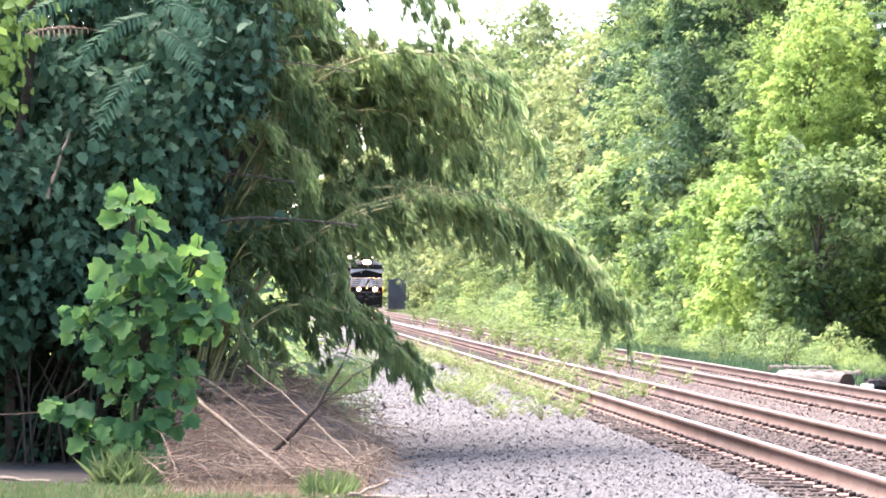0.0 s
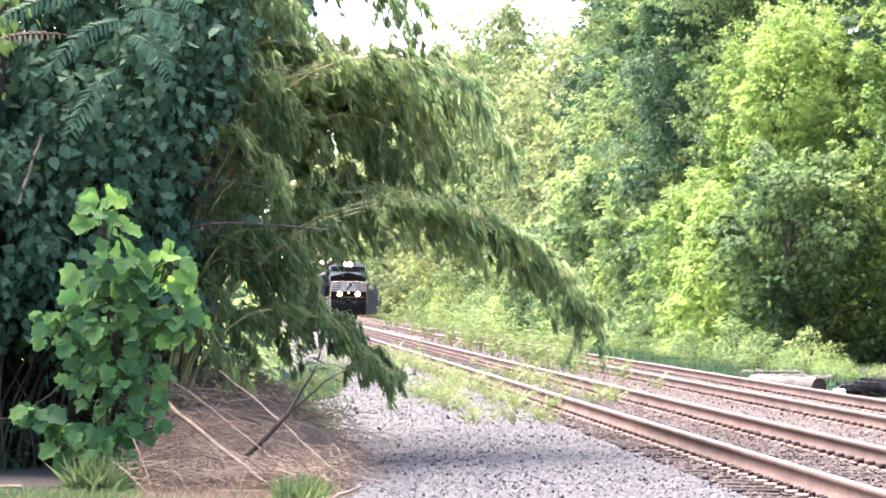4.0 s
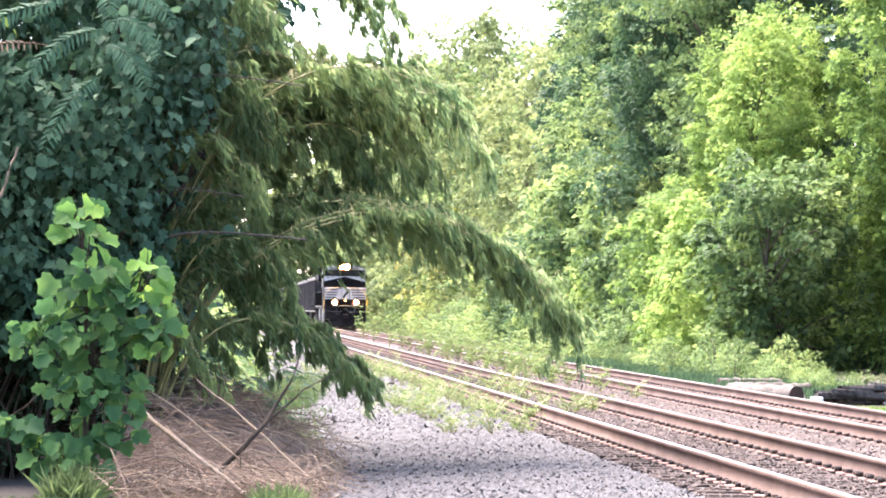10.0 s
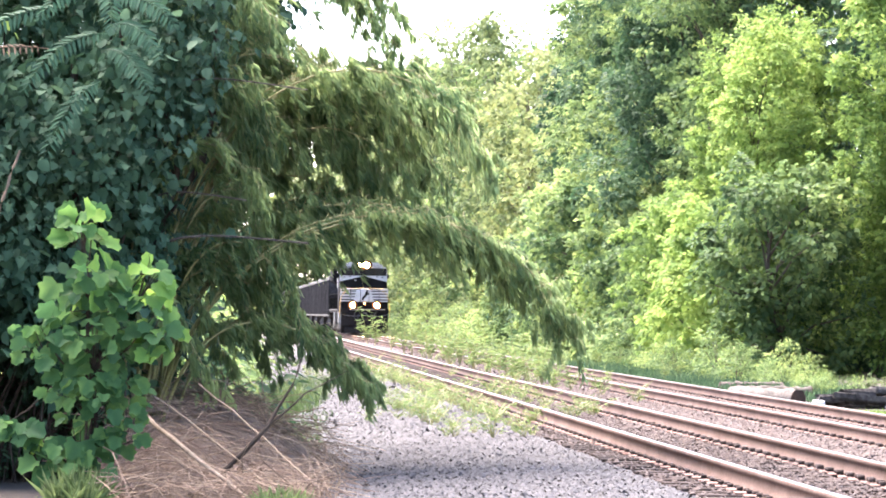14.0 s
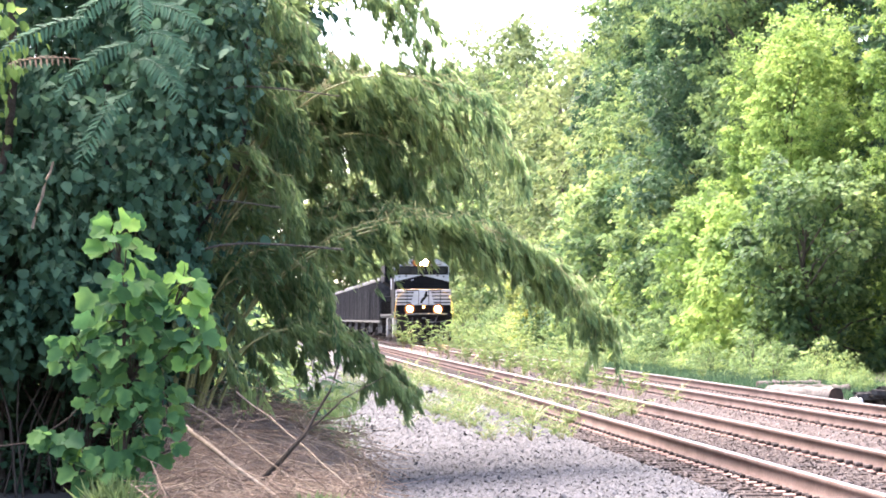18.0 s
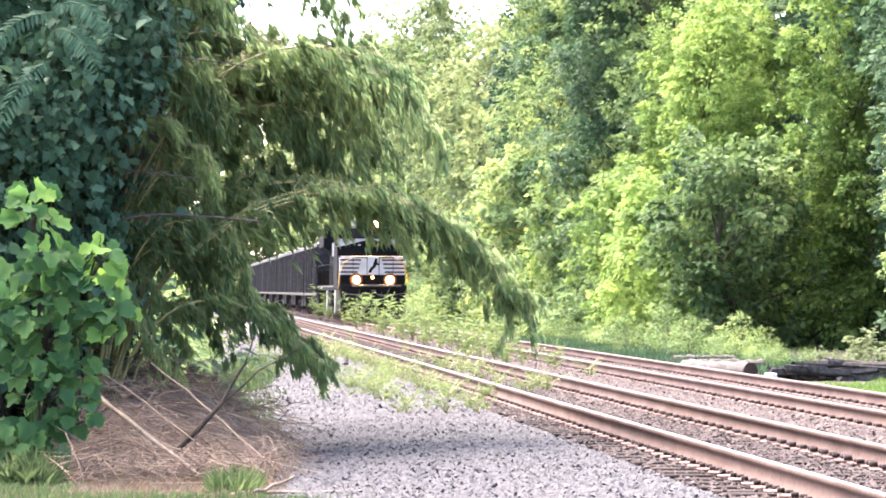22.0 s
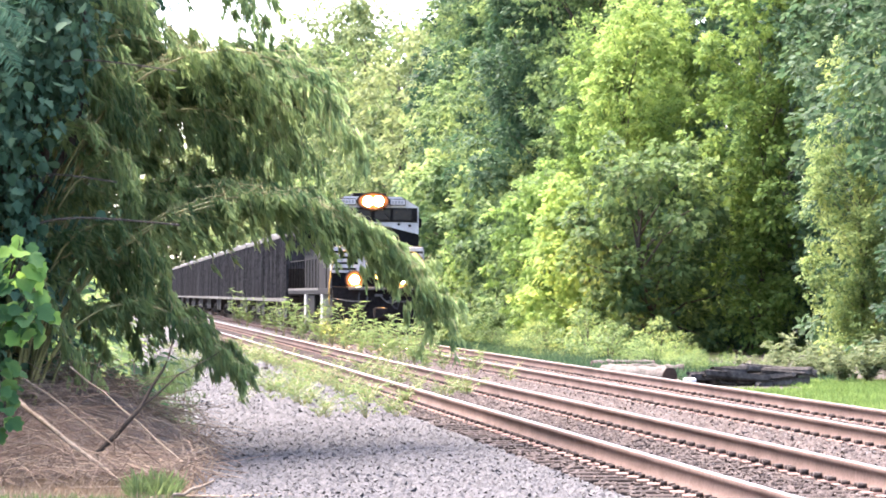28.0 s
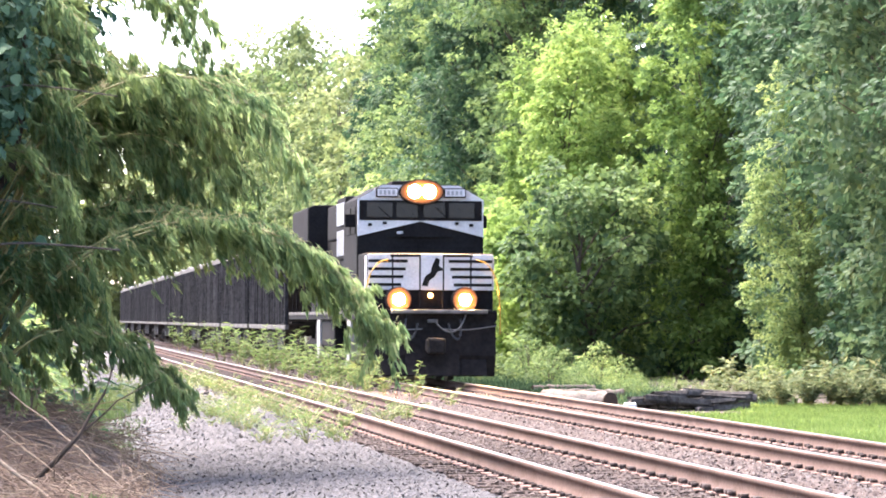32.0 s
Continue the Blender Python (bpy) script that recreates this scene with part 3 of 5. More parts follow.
# the forest edge: first row
for y, lat, k, s in ((60, 14.6, 2, 1.0), (66.5, 14.2, 2, 0.95), (72, 15.0, 2, 0.95), (78, 13.9, 0, 0.46), (84, 16.4, 2, 1.1), (97, 15.4, 1, 0.72), (93, 18.0, 4, 0.85), (101, 12.0, 1, 0.88), (104, 13.8, 1, 0.8), (109, 12.6, 1, 0.9), (115, 13.2, 3, 1.0), (121, 12.2, 2, 1.05),
                     (127, 12.8, 3, 1.0), (133, 12.4, 2, 1.1), (139, 13.0, 3, 1.05), (145, 12.6, 3, 1.05), (151, 13.4, 2, 1.1)):
    put(WALL, k, lat, y, s)
# rows added behind them in shade-darkened leaves, to keep the gaps dark
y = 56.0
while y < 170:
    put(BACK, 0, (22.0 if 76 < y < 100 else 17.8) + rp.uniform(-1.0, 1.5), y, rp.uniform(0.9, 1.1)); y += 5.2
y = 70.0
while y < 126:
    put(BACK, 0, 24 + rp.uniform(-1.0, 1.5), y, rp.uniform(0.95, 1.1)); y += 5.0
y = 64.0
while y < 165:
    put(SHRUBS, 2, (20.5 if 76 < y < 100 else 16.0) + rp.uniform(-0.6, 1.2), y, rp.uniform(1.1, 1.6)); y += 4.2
# more darkened trees added in the depth, to shut out sky and light
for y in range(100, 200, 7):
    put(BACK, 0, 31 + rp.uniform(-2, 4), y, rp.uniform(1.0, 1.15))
# the wood farther along


def skyline(y):
    """The wood's height, as a share of a 20 m tree; it rises with the distance."""
    return min(1.25, (0.098 * y + 1.7) / 20)


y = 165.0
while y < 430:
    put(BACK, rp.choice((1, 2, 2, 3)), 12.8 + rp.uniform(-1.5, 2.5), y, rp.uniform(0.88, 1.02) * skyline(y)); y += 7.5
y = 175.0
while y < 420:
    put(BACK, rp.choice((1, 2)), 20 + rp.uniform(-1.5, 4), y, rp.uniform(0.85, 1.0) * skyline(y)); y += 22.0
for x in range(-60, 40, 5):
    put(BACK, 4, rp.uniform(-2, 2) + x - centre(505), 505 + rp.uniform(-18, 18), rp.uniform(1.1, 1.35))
y = 120.0
while y < 400:
    put(BACK, rp.choice((2, 3)), -12.5 - rp.uniform(0, 4), y, rp.uniform(0.55, 0.75)); y += 16
# low growth on the near side, beyond the bamboo
y = 60.0
while y < 330:
    place(SHRUBS[rp.choice((0, 1))], -9 - rp.uniform(0, 4) - y * 0.012, y, rp.uniform(1.2, 2.0)); y += 9.0
# shrubs at the foot of the wood
y = 112.0
while y < 260:
    put(SHRUBS, rp.choice((0, 0, 3, 0)), 9.9 + rp.uniform(-0.7, 0.9), y, rp.uniform(0.7, 1.2)); y += rp.uniform(2.0, 3.4) * (1 + y / 200)
y = 70.0
while y < 250:
    put(SHRUBS, rp.choice((0, 1, 1)), -6.4 + rp.uniform(-1, 0.8), y, rp.uniform(0.9, 1.5)); y += 6
# low thicket between the wood and the far track
y = 82.0
while y < 122:
    put(SHRUBS, rp.choice((0, 3, 3)), 9.4 + rp.uniform(-0.9, 1.3), y, rp.uniform(0.3, 0.65)); y += rp.uniform(0.9, 1.7)
y = 71.0
while y < 82:
    put(SHRUBS, 3, 8.6 + rp.uniform(-0.3, 0.6), y, rp.uniform(0.22, 0.36)); y += rp.uniform(1.0, 1.8)
# taller growth leaning out of the wood, partly in sun-tinted leaves, partly darkened
y = 95.5
while y < 165:
    put(SHRUBS, (rp.choice((4, 6)) if y < 140 else rp.choice((4, 5))), 11.4 - 0.016 * (y - 89) + rp.uniform(-0.6, 0.5), y, rp.uniform(0.7, 1.2)); y += rp.uniform(3.4, 5.0)
# shrubs in shade-darkened leaves, added as dark depth under the overgrown trees
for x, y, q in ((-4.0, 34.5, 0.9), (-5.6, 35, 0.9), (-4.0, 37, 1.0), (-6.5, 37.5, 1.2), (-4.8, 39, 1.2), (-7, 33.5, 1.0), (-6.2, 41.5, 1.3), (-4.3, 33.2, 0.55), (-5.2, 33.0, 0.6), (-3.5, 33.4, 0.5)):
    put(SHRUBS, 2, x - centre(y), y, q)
# shrubs added behind the bamboo's foot, to brighten the gaps in it
for x, y, q in ((-3.7, 46, 0.85), (-3.6, 50, 0.9), (-4.4, 53, 1.1), (-4.2, 58, 1.1), (-5.0, 62, 1.3)):
    put(SHRUBS, 0, x - centre(y), y, q)
# unseen trees added out of view on the left, to close off light there
for x, y, q in ((-10, 31, 0.6), (-9.5, 38, 0.6), (-14, 28, 0.7), (-13, 46, 0.7), (-12, 60, 0.6)):
    place(BACK[0], x - centre(y), y, q)


# ---- bamboo arching over the ballast ----
def bezier(p, n):
    t = np.linspace(0, 1, n)[:, None]
    p = np.asarray(p, float)
    return (1 - t) ** 3 * p[0] + 3 * t * (1 - t) ** 2 * p[1] + 3 * t * t * (1 - t) * p[2] + t ** 3 * p[3]


def bamboo(seed, p, leafy=0.35, per=30, sprays=74, reach=1.0, thick=0.017, label="arching green bamboo culm with drooping narrow leaves"):
    """A culm along the curve p, its outer part hung with sprays of narrow leaves."""
    rng = np.random.default_rng(seed)
    t = thing("bamboo", label, "bamboo", "bamboo clump", at=p[0])
    path = bezier(np.array(p) - np.array(p[0]), 26)
    rad = np.linspace(thick, 0.003, 26)
    rad = rad * (1 + 0.12 * (np.arange(26) % 3 == 0))
    tb = Tubes(); tb.add(path, rad, 7); tb.done("culm", M_CULM, t)
    tw = Tubes()
    sprays = int(sprays * (0.68 if p[3][2] > 2.6 else 0.85))
    s = rng.uniform(leafy, 1.0, sprays) ** 0.85
    P, A = [], []
    fine = bezier(np.array(p) - np.array(p[0]), 200)
    for u in s:
        b = fine[min(199, int(u * 199))]
        d = fine[min(199, int(u * 199) + 3)] - fine[max(0, int(u * 199) - 3)]
        d /= np.linalg.norm(d) + 1e-9
        r = reach * rng.uniform(0.4, 1.15) * (1.1 - 0.5 * u)
        o = d * rng.uniform(0.4, 1.3) + rng.normal(0, 0.55, 3) + [0, 0, rng.uniform(-0.35, 0.45)]
        o = o / np.linalg.norm(o)
        e = b + o * r * 0.75 - [0, 0, r * rng.uniform(0.3, 0.75)]
        m = b + o * r * 0.5 + [0, 0, r * 0.06]
        tw.add([b, m, e], [0.004, 0.003, 0.0015], 3)
        k = np.repeat(rng.uniform(0.15, 1, per // 5), 5)[:, None]   # leaves fan out by fives
        q = (1 - k) ** 2 * b + 2 * k * (1 - k) * m + k * k * e
        P.append(q + rng.normal(0, 0.018, (per, 3)))
        A.append((e - m)[None] / r * 0.8 + 0.6 * d + rng.normal(0, 0.34, (per, 3)) - [0, 0, 0.72])
    tagged(tw.done("twig", M_CULM, t), kind="stuff")
    P, A = np.concatenate(P), np.concatenate(A)
    n = len(P)
    L = rng.uniform(0.085, 0.165, n)
    leaf_mesh("foliage", L_BAMBOO, t, leaf_arrays(P, A, rng.normal(0, 0.9, (n, 3)) + [0.0, -0.45, 0.45], L, L * 0.23, DIAMOND, 0.1, 0.25))
    return t


rb = np.random.default_rng(31)
ARCS = [   # base x, y; first and second handles (x, z); tip (x, z); how many; spread; sprays; reach
    (-2.7, 33.2, (-2.6, 4.6), (0.0, 5.1), (0.88, 3.40), 4, 0.12, 60, 0.62),
    (-2.6, 33.6, (-2.5, 4.3), (-0.2, 5.1), (0.60, 3.95), 4, 0.2, 54, 0.75),
    (-2.6, 33.4, (-2.5, 4.0), (-0.5, 4.6), (0.35, 3.35), 4, 0.2, 56, 0.8),
    (-2.5, 32.8, (-2.3, 3.0), (0.7, 3.6), (1.85, 1.55), 4, 0.09, 84, 0.62),
    (-2.5, 33.4, (-2.4, 3.5), (0.3, 3.3), (1.25, 2.15), 3, 0.10, 66, 0.55),
    (-2.5, 33.2, (-2.4, 3.4), (-0.3, 3.6), (0.45, 2.65), 1, 0.13, 46, 0.6),
    (-2.4, 32.2, (-2.2, 2.1), (-1.0, 1.95), (-0.16, 0.95), 3, 0.09, 46, 0.52),
    (-2.6, 32.4, (-2.4, 2.6), (-1.8, 2.4), (-1.25, 1.7), 1, 0.16, 28, 0.6),
    (-2.7, 32.6, (-2.6, 2.2), (-2.0, 2.4), (-1.35, 1.55), 1, 0.2, 26, 0.6),
    (-2.7, 33.5, (-2.6, 3.8), (-1.2, 4.2), (-0.3, 3.2), 2, 0.25, 50, 0.8),
    (-2.6, 33.0, (-2.5, 3.6), (-0.9, 4.1), (0.05, 3.0), 1, 0.18, 54, 0.7),
    (-2.6, 33.8, (-2.5, 3.4), (-1.0, 3.7), (-0.35, 2.75), 1, 0.15, 42, 0.6),
    (-2.6, 33.6, (-2.5, 4.6), (-0.6, 5.0), (0.25, 3.7), 3, 0.2, 50, 0.8),
    (-2.8, 33.8, (-2.8, 5.2), (-1.3, 5.0), (-0.5, 3.6), 6, 0.3, 54, 0.9),
    (-2.8, 34.2, (-2.8, 5.6), (-0.9, 6.4), (0.0, 4.7), 6, 0.3, 30, 0.8),
    (-2.9, 33.0, (-2.8, 4.5), (-2.0, 4.6), (-1.4, 3.2), 3, 0.35, 54, 0.9),
    (-2.7, 32.6, (-2.6, 3.2), (-1.9, 3.3), (-1.4, 2.5), 1, 0.25, 36, 0.7),
    (-3.2, 34.0, (-3.2, 6.5), (-2.2, 6.8), (-1.4, 4.8), 4, 0.3, 46, 0.9),
    (-2.8, 33.0, (-2.7, 3.6), (-2.1, 4.0), (-1.50, 2.90), 1, 0.12, 44, 0.7),
    (-2.8, 33.0, (-2.7, 4.4), (-2.2, 4.9), (-1.55, 3.90), 2, 0.14, 44, 0.7),
    (-2.8, 33.1, (-2.7, 5.2), (-2.2, 5.7), (-1.30, 4.60), 2, 0.14, 44, 0.7),
    (-2.7, 32.2, (-2.6, 2.2), (-2.1, 2.3), (-1.75, 1.15), 2, 0.12, 22, 0.55),
    (-2.6, 32.3, (-2.5, 2.5), (-1.7, 2.6), (-1.30, 1.20), 2, 0.14, 26, 0.6),
    (-2.6, 32.5, (-2.5, 2.9), (-1.4, 2.9), (-0.95, 1.55), 2, 0.14, 26, 0.6),
    (-2.6, 32.8, (-2.5, 3.2), (-1.6, 3.3), (-1.20, 2.20), 1, 0.16, 26, 0.6),
]
k = 0
for bx, by, h1, h2, tip, count, sp, spr, rch in ARCS:
    for i in range(count):
        j = rb.normal(0, sp, 5)
        dy = rb.uniform(-0.8, 0.9)
        k += 1
        bamboo(100 + k, [(bx + 0.5 * j[0], by + 0.4 * dy, -0.03), (h1[0] + 0.5 * j[0], by + dy * 0.6, h1[1] + j[1]), (h2[0] + j[2], by + dy, h2[1] + 0.6 * j[3]), (tip[0] + 0.6 * j[4], by + dy * 1.2, tip[1] + 0.6 * j[3])], sprays=spr, reach=rch)
# bare culms that lean out of the clump
for b, e, r in (((-2.9, 31.9, 0), (-0.86, 31.7, 2.43), 0.013), ((-2.9, 32.0, 0), (-0.9, 31.8, 3.98), 0.009), ((-2.9, 32.0, 0), (-1.5, 31.9, 2.86), 0.009)):
    t = thing("bamboo", "bare bamboo culm leaning out of the clump", "bamboo", "bamboo clump", at=b)
    tb = Tubes(); d = np.array(e) - np.array(b)
    tb.add(bezier([(0, 0, -0.03), (0.0, 0, d[2] * 1.12), (d[0] * 0.15, d[1] * 0.4, d[2] * 1.06), d], 24), np.linspace(r * 1.2, r * 0.8, 24), 7)
    tb.done("culm", M_BARK, t)


# ---- vine-covered trees behind the sapling ----
def lump(x, z, s):
    return noise.noise(Vector((x * 0.9 + s, z * 0.9, s))) + 0.5 * noise.noise(Vector((x * 2.3 + s, z * 2.3, s)))


def vine_tree(seed, x, y, half, z0, z1, count, mat, label, leaf=0.115, shape=LOBED, depth=1.3, root=0.0):
    """A trunk buried in climbing vines: tufts over a lumpy column, hanging clear of the ground."""
    rng = np.random.default_rng(seed)
    t = thing("vine_covered_tree", label, "tree", "overgrown trees", at=(x, y, 0))
    n = count
    a = rng.uniform(0, 2 * np.pi, n); z = rng.uniform(z0, z1, n)
    r = np.array([0.78 + 0.35 * lump(math.cos(q) * 1.3 + x, w + math.sin(q) * 1.3, seed) for q, w in zip(a, z)])
    edge = np.clip((z - z0) / 0.8, 0.25, 1)
    c = np.stack([np.cos(a) * half * r * edge, np.sin(a) * depth * r * edge, z], -1)
    o = np.stack([np.cos(a), np.sin(a), np.full(n, 0.15)], -1)
    hole = np.array([noise.noise(Vector((p[0] * 1.7 + seed, p[1] * 1.7, p[2] * 1.5))) > -0.16 for p in c])
    c, o = c[hole], o[hole]
    n = len(c)
    per = 9
    c = np.repeat(c, per, 0) + rng.normal(0, 0.13, (n * per, 3)) ; o = np.repeat(o, per, 0)
    ax = np.array([0, 0, -1.0]) + 0.55 * o + rng.normal(0, 0.45, (n * per, 3))
    nr = o + [0, 0, 0.55] + rng.normal(0, 0.35, (n * per, 3))
    L = leaf * rng.uniform(0.6, 1.25, n * per)
    inner = rng.normal(0, 1, (n * 2, 3)) * [half * 0.4, depth * 0.4, 0] + np.stack([np.zeros(n * 2), np.zeros(n * 2), rng.uniform(z0 + 0.1, z1, n * 2)], -1)
    leaf_mesh("foliage", mat, t, leaf_arrays(c, ax, nr, L, L * 1.0, shape, 0.1, 0.2), leaf_arrays(inner, rng.normal(0, 1, (n * 2, 3)), rng.normal(0, 1, (n * 2, 3)), 0.16, 0.13, BROAD))
    tb = Tubes()
    zz = np.linspace(-0.1, z1, 8)
    tb.add(np.column_stack([np.cumsum(rng.normal(0, 0.05, (8, 2)), 0) + [0.2, 0.5] + np.outer(np.clip(1 - zz / z0, 0, 1), [root, 0]), zz]), np.linspace(0.06, 0.04, 8), 9)
    tb.done("trunk", M_DARKSTICK, t)
    for q in range(9):
        st = Tubes(); w = rng.uniform(-1, 1, 4)
        st.add([(w[0] * half * 0.7 + root, w[1] * 0.6, -0.05), (w[0] * half * 0.6 + root * 0.9, w[1] * 0.5, 0.7), (w[2] * half * 0.4, w[3] * 0.4, z1 * 0.7)], [0.012, 0.010, 0.008], 5)
        st.done("vine_stem", M_DARKSTICK, t)
    return t


vine_tree(41, -4.55, 31.6, 1.25, 1.05, 3.2, 620, L_IVY, "tree smothered in dark-green lobed vine leaves")
vine_tree(42, -3.25, 32.0, 1.05, 0.9, 4.3, 640, L_IVY, "tree column hung with dark-green grape vine")
vine_tree(43, -4.6, 32.8, 1.3, 2.3, 6.6, 700, L_IVY, "tall tree crown matted with dark vines")
# backing crowns added here to close sky gaps and darken the depth
vine_tree(44, -3.0, 33.8, 0.8, 3.6, 6.8, 420, L_IVY, "dark tree crown behind the bamboo", 0.11, BROAD)
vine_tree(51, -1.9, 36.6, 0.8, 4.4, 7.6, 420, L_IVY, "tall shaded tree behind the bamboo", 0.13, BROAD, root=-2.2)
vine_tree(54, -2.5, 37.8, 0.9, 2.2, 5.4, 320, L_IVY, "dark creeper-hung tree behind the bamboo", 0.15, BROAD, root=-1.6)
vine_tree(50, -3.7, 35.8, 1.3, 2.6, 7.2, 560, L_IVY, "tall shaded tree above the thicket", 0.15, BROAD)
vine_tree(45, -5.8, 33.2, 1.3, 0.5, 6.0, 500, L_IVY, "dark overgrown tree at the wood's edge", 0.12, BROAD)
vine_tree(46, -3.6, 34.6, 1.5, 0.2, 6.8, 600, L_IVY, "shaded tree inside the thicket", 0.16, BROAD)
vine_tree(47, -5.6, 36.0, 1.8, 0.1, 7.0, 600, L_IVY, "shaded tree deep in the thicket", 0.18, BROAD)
vine_tree(48, -4.45, 30.9, 0.45, 3.5, 5.0, 60, L_YELLOW, "branch of bright yellow-green leaves", 0.10, BROAD, 0.5, root=-0.9)
vine_tree(52, -2.6, 32.0, 0.45, 2.5, 5.6, 220, L_IVY, "vine curtain hanging in front of the bamboo", 0.11, root=-1.4)
vine_tree(53, -2.1, 32.2, 0.4, 3.6, 5.8, 140, L_IVY, "vine-hung branch over the bamboo", 0.10, root=-1.7)


# ---- tree of heaven: long compound leaves ----
def frond(parent, seed, start, tip, sag, mat, pairs=13, leaflet=0.13):
    rng = np.random.default_rng(seed)
    s, e = np.array(start), np.array(tip)
    p = bezier([s, s + (e - s) * 0.35 + [0, 0, sag], s + (e - s) * 0.75 + [0, 0, sag], e], pairs + 3)
    d = np.gradient(p, axis=0)
    side = unit(np.cross(d, np.tile([0.0, -0.75, 0.65], (len(p), 1))))
    k = np.arange(2, len(p))
    size = leaflet * np.sin(np.linspace(0.75, 2.6, len(k)))
    pos = np.concatenate([p[k], p[k]]); ax = np.concatenate([side[k], -side[k]]) + np.tile(unit(d[k]) * 0.45, (2, 1)) - [0, 0, 0.25] + rng.normal(0, 0.08, (2 * len(k), 3))
    v, f = leaf_arrays(pos, ax, np.tile([0.0, -0.6, 0.8], (len(pos), 1)), np.tile(size, 2), np.tile(size, 2) * 0.24, BROAD, 0.1, 0.25)
    tv, tf = tube_arrays(p, np.linspace(0.006, 0.002, len(p)), 3)
    tris = np.concatenate([tf[:, [0, 1, 2]], tf[:, [0, 2, 3]]])
    return leaf_mesh("compound_leaf", mat, parent, (v, f), (tv, tris))


toh = thing("tree_of_heaven", "tree of heaven with long feathery compound leaves", "tree", at=(-2.85, 29.9, 0))
tb = Tubes(); tb.add([(0, 3.4, -0.05), (0.0, 3.1, 2.5), (0.05, 2.4, 4.2), (0.12, 0.3, 5.3)], [0.05, 0.04, 0.02, 0.008], 8); tb.done("trunk", M_DARKSTICK, toh)
for i, (s, e, g) in enumerate([((0.1, 0, 4.35), (-0.62, -0.5, 3.78), 0.22), ((0.1, 0, 4.4), (0.62, -0.5, 4.10), 0.22), ((0.1, 0, 4.7), (0.75, -0.4, 4.42), 0.15), ((0.05, 0, 3.9), (-0.42, -0.5, 3.15), 0.2), ((0.1, 0, 4.2), (0.55, -0.55, 3.75), 0.18),
                               ((0.1, 0, 4.8), (-0.5, -0.4, 4.45), 0.2), ((-0.3, 0, 4.6), (-1.15, -0.3, 4.25), 0.12), ((0.1, 0, 4.9), (0.2, -0.7, 4.35), 0.15)]):
    frond(toh, 60 + i, s, e, g, L_FROND, 16, 0.16)
frond(toh, 70, (-0.45, 0, 4.2), (-1.05, -0.5, 4.12), 0.05, L_DEAD, 11, 0.10)["label"] = "withered brown compound leaf"


# ---- bright sapling ----
sap = thing("sapling", "young broadleaf sapling with large bright-green lobed leaves", "sapling", at=(-2.82, 29.0, -0.02))
tb = Tubes(); tb.add([(0, 0, -0.03), (0.02, 0, 0.9), (0.0, 0.02, 1.9), (0.05, 0, 2.65)], [0.018, 0.013, 0.009, 0.004], 8); tb.done("stem", M_DARKSTICK, sap)
rs = np.random.default_rng(77)
SAP_LEAF = (np.array([(0, 0), (-0.06, 0.24), (0.20, 0.46), (0.34, 0.36), (0.60, 0.50), (0.72, 0.30), (0.96, 0.16), (0.90, 0), (0.96, -0.16), (0.72, -0.30), (0.60, -0.50), (0.34, -0.36), (0.20, -0.46), (-0.06, -0.24)]),
            np.array([(0, i, i + 1) for i in range(1, 13)]))
# True: leaves whose brighter colour carries the light from behind
leaf_data = {False: [], True: []}
for young in (False, True):
    for q in range(4):
        v, f = leaf_arrays(np.zeros((1, 3)), np.array([[0, 1.0, 0]]), np.array([[0, 0, 1.0]]), 1.0, 0.92 + 0.1 * q, SAP_LEAF, 0.06 + 0.04 * q, 0.12 + 0.08 * q)
        v = v + rs.normal(0, 0.02, v.shape)
        leaf_data[young].append(mesh_object("leaf", v, f, L_BACKLIT if young else L_SAPLING, sap, "yellow-green leaf, backlight put into its colour" if young else "", smooth=True))
BOUGHS = [   # dx, height, half width, half height, leaves, share in the backlit colour, leaf length
    (-0.04, 2.48, 0.19, 0.32, 18, 0.60, 0.20), (0.58, 2.02, 0.22, 0.25, 17, 0.65, 0.20), (0.64, 1.55, 0.22, 0.30, 22, 0.40, 0.20), (0.04, 1.95, 0.38, 0.33, 40, 0.15, 0.20),
    (0.10, 1.40, 0.52, 0.40, 66, 0.04, 0.18), (-0.42, 1.46, 0.24, 0.22, 18, 0.12, 0.17), (0.12, 0.94, 0.48, 0.36, 50, 0.0, 0.17), (-0.58, 0.66, 0.20, 0.18, 14, 0.15, 0.18),
    (-0.04, 0.47, 0.44, 0.32, 34, 0.0, 0.18), (0.38, 0.70, 0.26, 0.25, 18, 0.10, 0.15)]
twigs = Tubes()
seen = {False: 0, True: 0}
